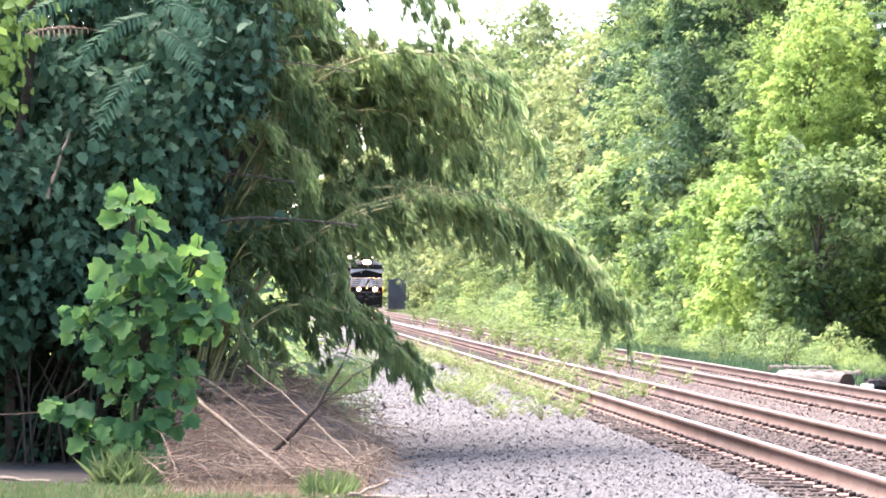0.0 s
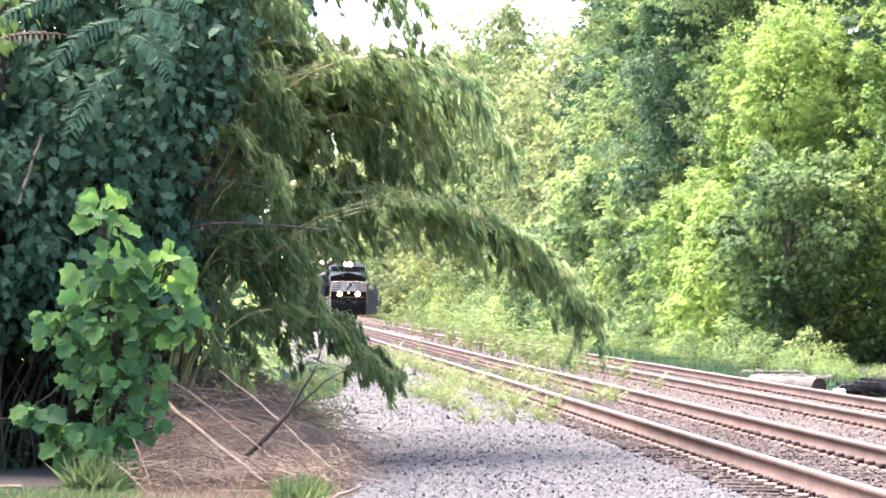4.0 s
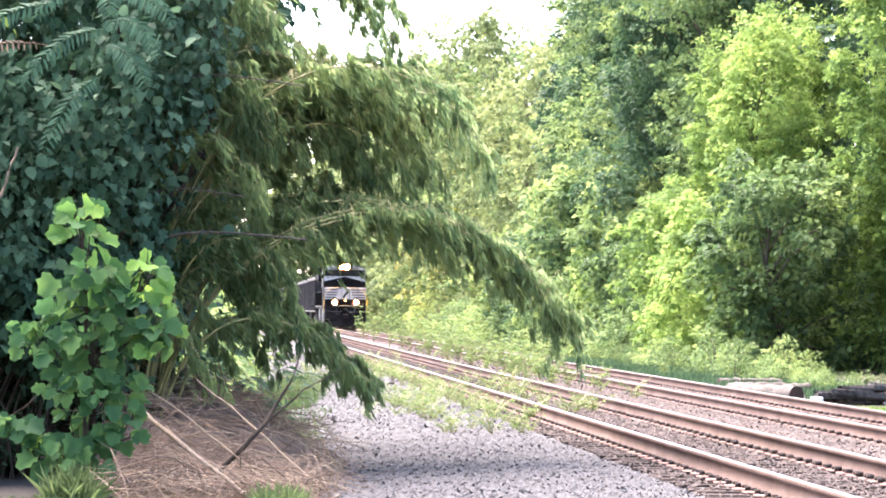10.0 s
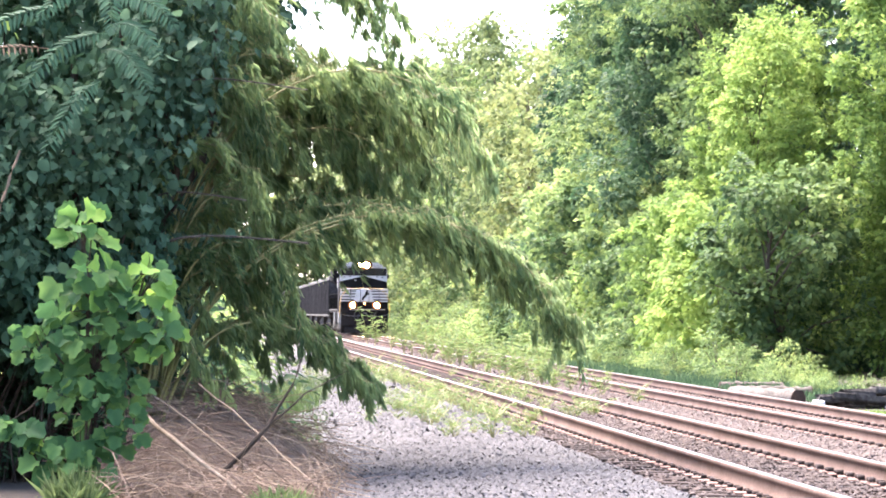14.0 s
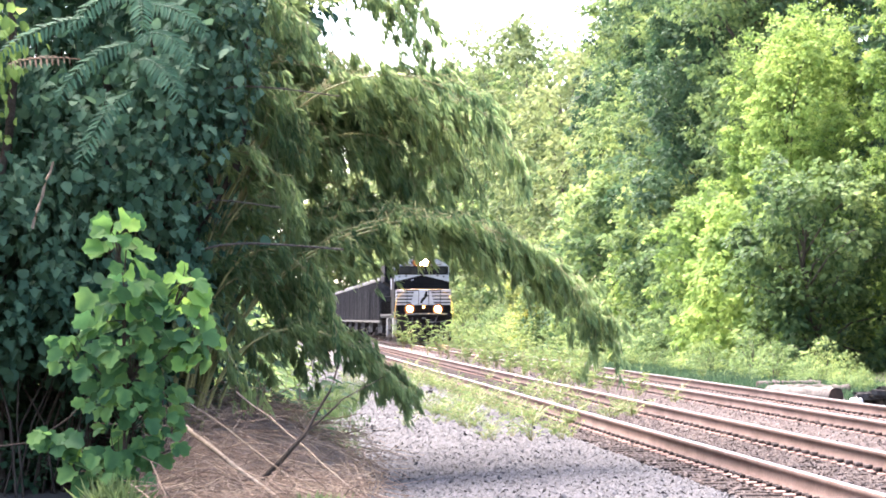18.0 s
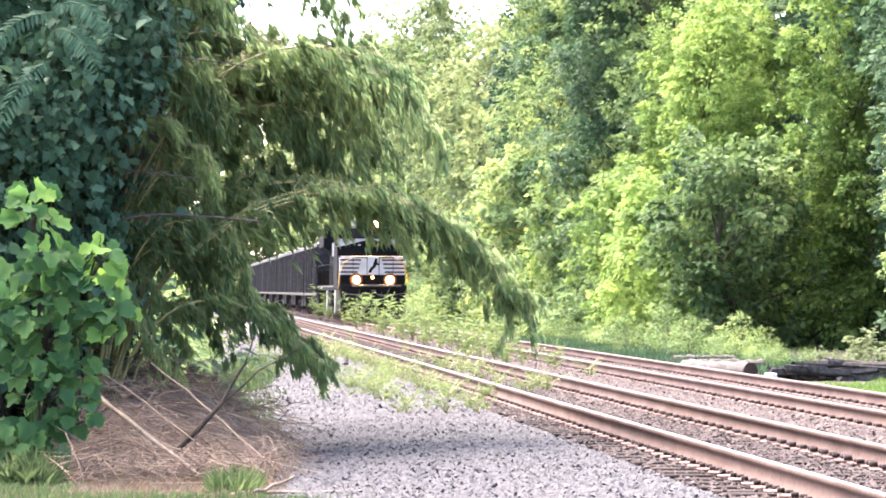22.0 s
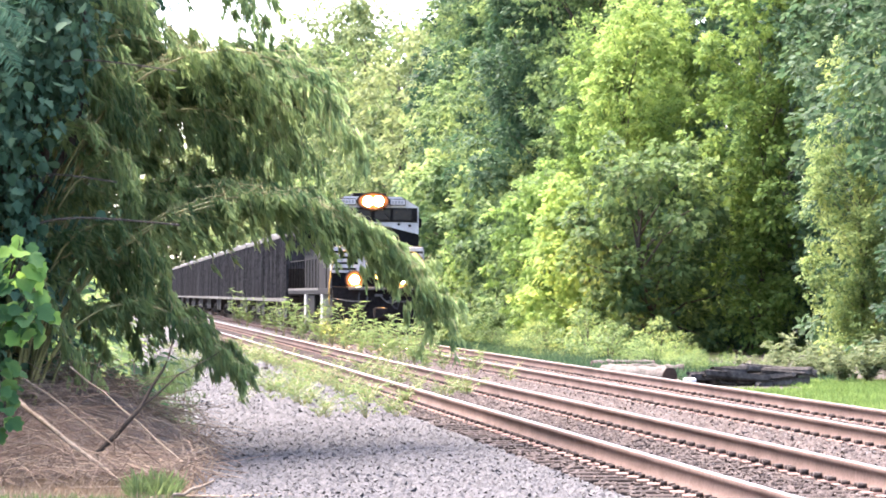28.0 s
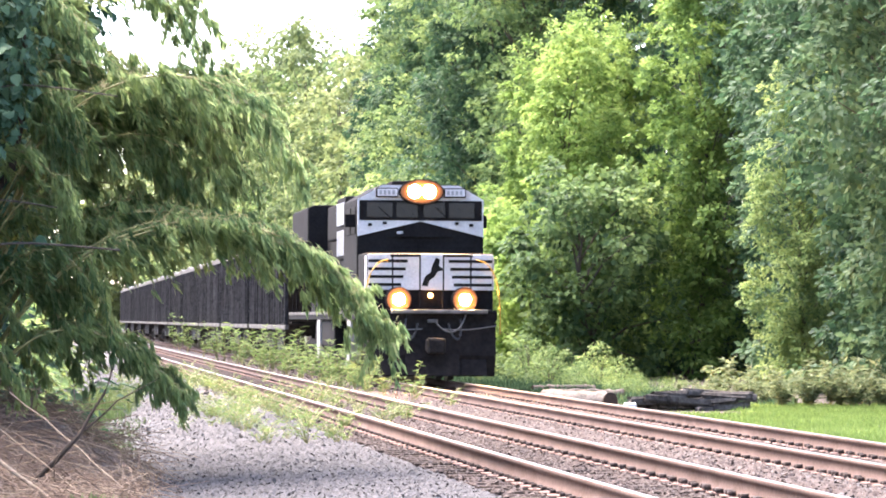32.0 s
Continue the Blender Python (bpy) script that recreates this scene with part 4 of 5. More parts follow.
for bx, bz, hw, hh, leaves, fresh, size in BOUGHS:
    twigs.add([(0.02, 0, max(0.1, bz - 0.45)), (bx * 0.6, 0, bz - 0.15), (bx, 0, bz + hh * 0.6)], [0.010, 0.008, 0.003], 5)
    for q in range(int(leaves * 1.5)):
        d = unit(rs.normal(0, 1, 3)) * rs.uniform(0.3, 1.05)
        p = np.array([bx + d[0] * hw, d[1] * min(hw, 0.34), bz + d[2] * hh])
        a = math.atan2(d[1], d[0])
        out = Vector((math.cos(a) * 0.8, math.sin(a) * 0.5 - 0.30, -0.55 + rs.normal(0, 0.35))).normalized()
        nrm = (Vector((math.cos(a) * 0.4, math.sin(a) * 0.3 - 0.75, 0.60)) + Vector(rs.normal(0, 0.38, 3))).normalized()
        side = out.cross(nrm).normalized(); nrm = side.cross(out)
        L = 0.86 * size * rs.uniform(0.7, 1.25)
        young = bool(rs.uniform() < fresh)
        k = seen[young]
        ob = leaf_data[young][k % 4]
        if k >= 4:
            ob = ob.copy(); scene.collection.objects.link(ob)
        seen[young] += 1
        ob.matrix_basis = Matrix.Translation(p) @ Matrix((side, out, nrm)).transposed().to_4x4() @ Matrix.Diagonal((L, L, L, 1))
        if q % 3 == 0:
            twigs.add([(bx * 0.8, 0, bz - 0.2), (p[0] * 0.5 + bx * 0.5, p[1] * 0.5, p[2] - 0.06), p], [0.006, 0.004, 0.002], 4)
tagged(twigs.done("branchwork", M_DARKSTICK, sap), kind="stuff")


# ---- brush pile, litter, grass ----
def mound(X, Y):
    d = ((X + 2.0) / 1.35) ** 2 + ((Y - 33.0) / 4.0) ** 2
    return np.maximum(0, 0.80 * (1 - d) + 0.10 * np.sin(X * 5.1) * np.sin(Y * 2.3) * (d < 0.9)) - 0.06


rm = np.random.default_rng(90)
gxs, gys = np.linspace(-3.6, -0.5, 40), np.linspace(28.6, 37.2, 60)
X, Y = np.meshgrid(gxs, gys)
v = np.stack([X, Y, mound(X, Y) + rm.normal(0, 0.02, X.shape)], -1).reshape(-1, 3)
i = (np.arange(59)[:, None] * 40 + np.arange(39)[None, :]).ravel()
M_LITTER = material("leaf_litter", (0.062, 0.040, 0.027), (0.165, 0.115, 0.078), 0.95, scale=3, fine=30, bump=1, bump_d=0.05)
tagged(mesh_object("brush_mound", v, np.stack([i, i + 1, i + 41, i + 40], -1), M_LITTER, smooth=True), "mound of brown leaf litter and dead stalks", "brush", kind="structure")
straw = Tubes()
for q in range(1150):
    x, y = rm.uniform(-2.75, -0.55), rm.uniform(27.6, 35.5)
    z = max(0.0, float(mound(np.array(x), np.array(y)))) + rm.uniform(0.0, 0.22)
    L = rm.uniform(0.15, 1.0) if q % 5 else rm.uniform(0.8, 1.6)
    a = rm.normal(-0.45, 1.0)
    d = np.array([math.cos(a), rm.normal(-0.3, 0.6), math.sin(a) * 0.6]) * L
    p0, p1 = np.array([x, y, z]) - d / 2, np.array([x, y, z]) + d / 2
    for p in (p0, p1):
        p[2] = max(p[2], max(0.0, float(mound(p[0], p[1]))) + 0.01)
    r = rm.uniform(0.002, 0.0055)
    straw.add([p0, (p0 + p1) / 2 + rm.normal(0, 0.06, 3) + [0, 0, 0.04], p1], [r, r, r * 0.5], 4)
tagged(straw.done("dry_stalks", M_STRAW), "tangle of dry straw-coloured stalks on the brush mound", "brush", kind="stuff")


def stick(label, pts, radii, mat):
    t = tagged(Tubes_single("stick", pts, radii, mat), label, "stick", "dead sticks")
    return t


def Tubes_single(name, pts, radii, mat):
    tb = Tubes(); p = np.array(pts, float); o = p[0].copy()
    n = 9
    q = np.linspace(0, len(p) - 1, n)
    path = np.stack([np.interp(q, np.arange(len(p)), p[:, c]) for c in range(3)], -1) - o
    path[1:-1] += np.random.default_rng(int(abs(o[0]) * 1000)).normal(0, 0.008, (n - 2, 3))
    tb.add(path, np.interp(q, np.arange(len(radii)), radii), 8)
    ob = tb.done(name, mat); ob.location = o
    return ob


stick("dark dead branch propped on the brush pile", [(-1.75, 29.3, 0.02), (-1.62, 29.5, 0.17), (-1.16, 29.5, 0.68), (-0.93, 29.6, 1.05), (-0.86, 29.6, 1.3)], [0.028, 0.026, 0.020, 0.012, 0.006], M_DARKSTICK)
stick("thin dark fork of a dead branch", [(-1.18, 29.5, 0.66), (-0.8, 29.6, 0.98), (-0.43, 29.8, 1.19)], [0.012, 0.008, 0.003], M_DARKSTICK)
stick("pale broken cane lying on the brush", [(-2.3, 29.8, 0.72), (-2.1, 29.5, 0.58), (-1.8, 29.1, 0.39), (-1.3, 28.4, 0.06)], [0.022, 0.023, 0.022, 0.018], M_STICK)
stick("pale dry cane sloping off the mound", [(-1.9, 31.0, 1.02), (-1.4, 30.0, 0.7), (-0.93, 29.0, 0.36), (-0.6, 28.4, 0.12)], [0.008, 0.008, 0.007, 0.005], M_STICK)
stick("pale dry cane on the brush pile", [(-2.35, 31.0, 0.9), (-1.5, 29.6, 0.42), (-1.0, 28.6, 0.06)], [0.007, 0.007, 0.005], M_STICK)
stick("pale fallen stick at the gravel's edge", [(-0.95, 26.4, 0.03), (-0.66, 26.6, 0.06), (-0.42, 26.8, 0.16)], [0.017, 0.016, 0.010], M_STICK)
stick("fallen stick in the grass", [(-1.0, 26.9, 0.03), (-0.3, 26.5, 0.05), (0.25, 26.4, 0.06)], [0.014, 0.014, 0.010], M_STICK)
stick("grey dead branch hanging in the vines", [(-3.76, 29.9, 2.6), (-3.66, 29.8, 2.9), (-3.54, 29.7, 3.22)], [0.014, 0.015, 0.010], M_STICK)
stick("bare looping vine stem", [(-4.5, 29.5, 0.02), (-4.09, 29.3, 0.55), (-3.75, 29.3, 0.58), (-3.36, 29.3, 0.81), (-3.1, 29.6, 1.1)], [0.010, 0.009, 0.008, 0.007, 0.005], M_DARKSTICK)
stick("fallen pole at the foot of the vines", [(-4.4, 28.2, 0.02), (-3.9, 28.1, 0.05), (-3.45, 28.0, 0.03)], [0.02, 0.02, 0.016], M_STICK)


def blades(name, label, mat, areas, category="grass", tall=0.16):
    """Grass: areas of (x0, x1, y0, y1, how many, height)."""
    P, H = [], []
    for x0, x1, y0, y1, n, h in areas:
        P.append(np.stack([rm.uniform(x0, x1, n), rm.uniform(y0, y1, n), np.full(n, -0.02)], -1)); H.append(h * rm.uniform(0.5, 1.3, n))
    P, H = np.concatenate(P), np.concatenate(H)
    n = len(P)
    ax = rm.normal(0, 0.35, (n, 3)) + [0, 0, 1.0]
    return tagged(leaf_mesh(name, mat, None, leaf_arrays(P, ax, rm.normal(0, 1, (n, 3)) + [0, -1, 0.2], H, 0.012 + H * 0.03, DIAMOND, 0.1, 0.5)), label, category, kind="stuff")


blades("grass", "green grass along the verge", L_GRASS,
       [(-4.6, -2.3, 25.4, 27.6, 5000, 0.09), (-2.3, -0.75, 25.2, 26.4, 2200, 0.09), (-3.0, -2.6, 27.6, 28.9, 700, 0.28), (-1.1, -0.75, 26.6, 27.2, 300, 0.22), (-0.8, 0.3, 25.2, 26.0, 700, 0.09),
        (-1.9, -0.9, 38, 52, 1300, 0.16), (-2.4, -1.3, 52, 75, 3000, 0.25)])
blades("dry_grass", "dry straw-coloured grass under the brush", L_DEAD, [(-2.4, -0.7, 25.8, 29.5, 2800, 0.09), (-4.6, -2.4, 25.8, 27.2, 900, 0.08), (-1.2, -0.5, 27, 34, 900, 0.12)])


def lawn_points(n, lat0, lat1, y0, y1):
    y = rm.uniform(y0, y1, n); lat = rm.uniform(lat0, lat1, n)
    return np.stack([centre(y) + lat, y, np.full(n, -0.02)], -1)


def lawn(name, label, mat, n, lat0, lat1, y0, y1, h):
    P = lawn_points(n, lat0, lat1, y0, y1); H = h * rm.uniform(0.5, 1.3, n)
    ax = rm.normal(0, 0.4, (n, 3)) + [0, 0, 1.0]
    return tagged(leaf_mesh(name, mat, None, leaf_arrays(P, ax, rm.normal(0, 1, (n, 3)) + [0, -1, 0.2], H, 0.02 + H * 0.05, DIAMOND, 0.1, 0.4)), label, "grass", kind="stuff")


lawn("sunlit_grass", "bright sunlit grass beyond the far track", L_LAWN, 26000, 6.3, 14.2, 44, 59, 0.10)
lawn("sunlit_grass", "bright sunlit grass in front of the weed bank", L_LAWN, 11000, 8.4, 14.2, 59, 65.5, 0.10)
# shade at the wood's foot comes from the darkened leaf colour
lawn("rough_grass", "low rough growth beside the far track", L_SHADED, 11000, 6.3, 10.5, 64.5, 112, 0.2)
lawn("rough_grass", "rough grass between the far track and the wood", L_GRASS, 6000, 7.2, 13.0, 84, 150, 0.2)
lawn("rough_grass", "rough grass along the far track", L_PALEWEED, 5000, 6.6, 9.8, 150, 330, 0.35)


# ---- weeds ----
def weed(name, label, seed, height, spread, stems, per, leaf, mat, aspect=0.3, group="weeds on the ballast"):
    rng = np.random.default_rng(seed)
    t = thing(name, label, "weed", group)
    tb = Tubes(); P, A = [], []
    for q in range(stems):
        a = rng.uniform(0, 6.28); h = height * rng.uniform(0.6, 1.1); e = np.array([math.cos(a) * spread, math.sin(a) * spread, h]) * rng.uniform(0.5, 1)
        m = e * [0.3, 0.3, 0.6]
        tb.add([(0, 0, -0.03), m, e], [0.006, 0.004, 0.002], 3)
        k = rng.uniform(0.2, 1, per)[:, None]
        P.append(2 * k * (1 - k) * m + k * k * e + rng.normal(0, 0.015, (per, 3))); b = rng.uniform(0, 6.28, per)
        A.append(np.stack([np.cos(b), np.sin(b), rng.uniform(0.0, 0.9, per)], -1))
    tagged(tb.done("stalk", M_CULM, t), kind="stuff")
    P, A = np.concatenate(P), np.concatenate(A)
    L = leaf * rng.uniform(0.5, 1.2, len(P))
    leaf_mesh("foliage", mat, t, leaf_arrays(P, A, rng.normal(0, 0.4, P.shape) + [0, -0.3, 1], L, L * aspect, DIAMOND, 0.1, 0.3))
    return t


W_LOW = [weed("weed", "low spindly green weed growing through the ballast", 200 + q, 0.42, 0.34, 8, 11, 0.075, L_WEED) for q in range(3)]
W_TALL = [weed("weed", "tall leafy green weed beside the rail", 210 + q, 0.95, 0.36, 5, 17, 0.15, L_WEED, 0.28) for q in range(3)]
W_PALE = [weed("weed", "pale green flowering weed in a thick bank", 220 + q, 1.15, 0.55, 14, 26, 0.21, L_PALEWEED, 0.42, "weed bank") for q in range(3)]
rw = random.Random(8)
first = set()


def sow(protos, lat, y, z, s):
    p = rw.choice(protos)
    m = pose(centre(y) + lat, y, z, 0, 0, rw.uniform(0, 360)) @ Matrix.Diagonal((s, s, s, 1))
    if p.name in first:
        copy_thing(p, m)
    else:
        first.add(p.name); p.matrix_basis = m


for q in range(84):
    y = rw.uniform(44, 92); lat = rw.uniform(-3.3, -1.0) if q % 4 else rw.uniform(-1.6, -0.9)
    sow(W_LOW, lat, y, float(bed_height(lat)), rw.uniform(0.7, 1.3))
for q in range(46):
    y = 40 + 34 * rw.random() ** 1.3; lat = rw.uniform(-2.6, -1.1)
    sow(W_LOW, lat, y, float(bed_height(lat)), rw.uniform(0.5, 1.3))
for q in range(26):
    y = rw.uniform(48, 110); lat = rw.choice((rw.uniform(-0.6, 0.6), rw.uniform(1.0, 2.6)))
    sow(W_LOW, lat, y, float(bed_height(lat)), rw.uniform(0.7, 1.2))
for lat, y, s in ((2.3, 73, 1.0), (1.7, 75, 1.2), (2.4, 77, 1.25), (2.0, 80.5, 1.2), (1.8, 84, 1.3), (2.3, 86, 1.1), (2.1, 92, 1.5), (1.9, 99, 1.5), (2.4, 101, 1.4), (2.0, 110, 1.5), (2.3, 114, 1.6), (2.1, 62, 0.8), (2.0, 66, 0.8), (1.8, 70, 0.9), (2.2, 74, 1.1), (1.9, 76, 1.0), (2.1, 79, 1.15), (1.7, 82, 0.9), (2.2, 88, 1.0), (2.0, 96, 1.3), (2.2, 104, 1.3), (1.9, 118, 1.4), (2.2, 128, 1.6), (2.0, 134, 1.5), (2.1, 150, 1.8), (2.2, 160, 1.9), (5.9, 108, 1.3), (6.0, 112, 1.4), (6.3, 125, 1.3), (6.6, 84, 1.0)):
    sow(W_TALL, lat, y, float(bed_height(lat)), s)
for q in range(10):
    sow(W_TALL, rw.uniform(1.5, 2.5), rw.uniform(64, 112), 0.14, rw.uniform(0.6, 1.3))
for q in range(16):
    sow(W_LOW, rw.uniform(-0.5, 0.6), rw.uniform(48, 64), 0.17, rw.uniform(0.8, 1.5))
for q in range(72):
    y = rw.uniform(63.5, 70); lat = rw.uniform(8.9, 14.5)
    sow(W_PALE, lat, y, -0.02, rw.uniform(0.6, 1.0) * (0.65 if lat < 9.6 else 1))
for q in range(10):
    y = rw.uniform(104, 150); lat = rw.uniform(8.2, 9.6)
    sow(W_TALL, lat, y, -0.02, rw.uniform(0.4, 0.7))


# ---- felled logs and scrap timber beyond the far track ----
M_WOODEND = material("cut_wood", (0.022, 0.013, 0.008), (0.065, 0.036, 0.021), 0.9, scale=9, fine=50, bump=0.4)
M_GREYLOG = material("weathered_log", (0.035, 0.030, 0.025), (0.125, 0.108, 0.09), 0.95, scale=6, fine=25, bump=0.8, bump_d=0.02)
M_GREYTIMBER = material("grey_timber", (0.030, 0.028, 0.026), (0.105, 0.098, 0.090), 0.95, scale=3, fine=14, bump=1.0, bump_d=0.03, rand=0.4)
M_GREYTIMBER.node_tree.nodes["Principled BSDF"].inputs["Specular IOR Level"].default_value = 0.05
M_CONCRETE = material("pale_stone", (0.5, 0.49, 0.46), (0.72, 0.71, 0.68), 0.9, scale=5, fine=30, bump=0.5)


def log(label, lat, y, length, r, turn, end_mat=M_WOODEND, bark=M_GREYLOG):
    t = thing("log", label, "log", "felled logs", at=(centre(y) + lat, y, r - 0.04))
    t.rotation_euler = (0, 0, radians(turn))
    rng = np.random.default_rng(int(y * 10))
    n = 16
    p = np.stack([np.linspace(0, length, n), np.cumsum(rng.normal(0, 0.012, n)), rng.normal(0, 0.008, n)], -1)
    v, f = tube_arrays(p, r * (1 + rng.normal(0, 0.06, n)), 18)
    v = v + rng.normal(0, r * 0.045, v.shape) * [0.3, 1, 1]
    mesh_object("bark", v, f, bark, t)
    for x, s in ((0.0, -1), (length, 1)):
        bm = bmesh.new(); drum(bm, (x + s * 0.004, 0, 0), (1, 0, 0), r * 0.93, 0.02, 18)
        for vtx in bm.verts:
            vtx.co += Vector((0, *rng.normal(0, r * 0.05, 2)))
        part("cut_end", bm, end_mat, t, "brown sawn end")
    return t


log("felled log with a dark sawn end beside the far track", 6.10, 62.4, 2.2, 0.19, 118)
log("pale weathered log lying in the weeds", 6.3, 71.0, 1.7, 0.13, -8)
log("pale weathered log lying along the track", 6.9, 77.0, 1.6, 0.11, 12)
bm = bmesh.new(); box(bm, -0.12, 0.12, -0.10, 0.10, 0, 0.17, 0.03)
stone = tagged(part("stone_block", bm, M_CONCRETE), "pale broken stone block by the log", "stone"); stone.location = (centre(61.6) + 6.35, 61.6, -0.02)
stack = thing("timber_stack", "stack of old dark-grey railway timbers", "timber", at=(centre(62.6) + 6.55, 62.6, -0.02))
for q in range(16):
    lvl = q // 6
    L = rw.uniform(0.5, 1.5)
    bm = bmesh.new(); box(bm, -L / 2, L / 2, -0.11, 0.11, 0, 0.13, 0.025)
    for vtx in bm.verts:
        vtx.co += Vector((rw.uniform(-0.07, 0.07), rw.uniform(-0.03, 0.03), rw.uniform(-0.03, 0.03)))
    ob = part("timber", bm, M_GREYTIMBER, stack)
    ob.matrix_basis = pose(rw.uniform(0.3, 1.9), (q % 6) * 0.27 - 0.5 + rw.uniform(-0.08, 0.08), lvl * 0.115 + 0.01, rw.uniform(-8, 8), rw.uniform(-6, 6), rw.uniform(-28, 28) - 8)

# ---- trackside cabinet far down the line ----
# steel grey lightened a little, the haze of the distance put into it
M_CABINET = material("dark_grey_steel", (0.06, 0.068, 0.075), (0.12, 0.13, 0.14), 0.5, 0.2, scale=1, fine=12, bump=0.05)
cab_at = (centre(330) + SPACING + 4.3, 330, -0.02)
cabin = thing("relay_cabinet", "tall dark-grey trackside relay cabinet", "cabinet", at=cab_at)
bm = bmesh.new(); box(bm, -1.0, 0.9, -0.8, 0.8, 0.2, 3.2, 0.03); part("body", bm, M_CABINET, cabin)
bm = bmesh.new(); prism(bm, [(-1.12, 3.2), (1.02, 3.2), (1.02, 3.28), (-0.05, 3.5), (-1.12, 3.28)], "y", -0.92, 0.92); part("roof", bm, M_CABINET, cabin)
for x in (-0.55, 0.4):
    bm = bmesh.new(); box(bm, x - 0.42, x + 0.42, -0.83, -0.8, 0.35, 2.9, 0.008); door = part("door", bm, M_CABINET, cabin)
    bm = bmesh.new(); box(bm, x + 0.28, x + 0.32, -0.88, -0.83, 1.5, 1.75, 0.006); part("handle", bm, M_HEAD, door)
bm = bmesh.new(); box(bm, -1.1, 1.0, -0.9, 0.9, -0.05, 0.2, 0.02); part("plinth", bm, M_CONCRETE, cabin)
mast = thing("pole", "slender dark trackside pole", "pole", at=(cab_at[0] + 1.15, 330, -0.02))
bm = bmesh.new(); drum(bm, (0, 0, 2.2), (0, 0, 1), 0.11, 4.5, 12, 0.09); part("shaft", bm, M_CABINET, mast)
bm = bmesh.new(); drum(bm, (0, 0, 0.05), (0, 0, 1), 0.25, 0.14, 12); part("foot", bm, M_CABINET, mast)


# ---- the train ----
M_BLACK = material("black_locomotive_paint", (0.006, 0.0058, 0.006), (0.014, 0.0135, 0.0135), 0.9, scale=1.5, fine=14, bump=0.05)
M_WHITE = material("white_locomotive_paint", (0.40, 0.395, 0.39), (0.58, 0.575, 0.565), 0.6, scale=1.5, fine=18, bump=0.03)
M_GREY = material("grey_cabinet_paint", (0.16, 0.165, 0.175), (0.27, 0.275, 0.285), 0.55, scale=2, fine=18, bump=0.05)
M_STEP = material("pale_step_panel", (0.20, 0.195, 0.18), (0.36, 0.35, 0.33), 0.8, scale=2, fine=12, bump=0.1)
M_UNDER = material("grimy_undergear", (0.007, 0.0065, 0.006), (0.024, 0.021, 0.019), 0.9, 0.0, scale=3, fine=20, bump=0.4)
M_YELLOW = material("safety_yellow", (0.30, 0.17, 0.015), (0.45, 0.28, 0.04), 0.6, bump=0.05)
M_WHEEL = material("wheel_steel", (0.10, 0.085, 0.075), (0.20, 0.17, 0.15), 0.5, 0.6, bump=0.1)
M_BLACK.node_tree.nodes["Principled BSDF"].inputs["Specular IOR Level"].default_value = 0.1
M_PANE = material("cab_window_glass", (0.010, 0.009, 0.009), (0.018, 0.016, 0.015), 0.6, 0.0, bump=0)
M_PANE.node_tree.nodes["Principled BSDF"].inputs["Specular IOR Level"].default_value = 0.02
M_SCREEN = material("cab_windscreen_glass", (0.006, 0.006, 0.006), (0.016, 0.015, 0.014), 0.25, 0.0, bump=0)
M_SCREEN.node_tree.nodes["Principled BSDF"].inputs["Specular IOR Level"].default_value = 0.25
M_DUSTY = material("dusty_black_steel", (0.008, 0.0072, 0.007), (0.024, 0.020, 0.018), 0.9, scale=1.2, fine=9, bump=0.15)
M_DUSTY.node_tree.nodes["Principled BSDF"].inputs["Specular IOR Level"].default_value = 0.1
M_RUBBER = material("black_hose", (0.012, 0.012, 0.012), (0.03, 0.03, 0.03), 0.7, bump=0.1)
M_HOPPER = material("dark_hopper_paint", (0.014, 0.0135, 0.0145), (0.058, 0.054, 0.054), 0.8, 0.0, scale=0.45, fine=7, bump=0.15, rand=0.35)
M_SILL = material("dusty_pale_sill", (0.06, 0.058, 0.053), (0.14, 0.134, 0.125), 0.9, scale=2, fine=12, bump=0.2)
M_HOPPER.node_tree.nodes["Principled BSDF"].inputs["Specular IOR Level"].default_value = 0.1
M_UNDER.node_tree.nodes["Principled BSDF"].inputs["Specular IOR Level"].default_value = 0.1
M_SILL.node_tree.nodes["Principled BSDF"].inputs["Specular IOR Level"].default_value = 0.1
M_COAL = material("coal", (0.008, 0.008, 0.009), (0.03, 0.03, 0.032), 0.6, scale=2, fine=9, bump=1, bump_d=0.1)
G_HEAD = glow_material("headlamp_glow", (1.0, 0.60, 0.22), 900.0)
G_DITCH = glow_material("ditch_lamp_glow", (1.0, 0.56, 0.18), 900.0)
# lens glare round the lamps, painted as a fading glow on the reflectors
G_HALO_HEAD = halo_material("lit_headlamp_reflector", 0.0, 4.43, 0.55, 0.12, 0.29)
G_HALO_DITCH = halo_material("lit_ditch_reflector", 0.76, 1.89, 1.0, 0.11, 0.29)
G_AMBER = glow_material("marker_glow", (1.0, 0.45, 0.10), 4.0)


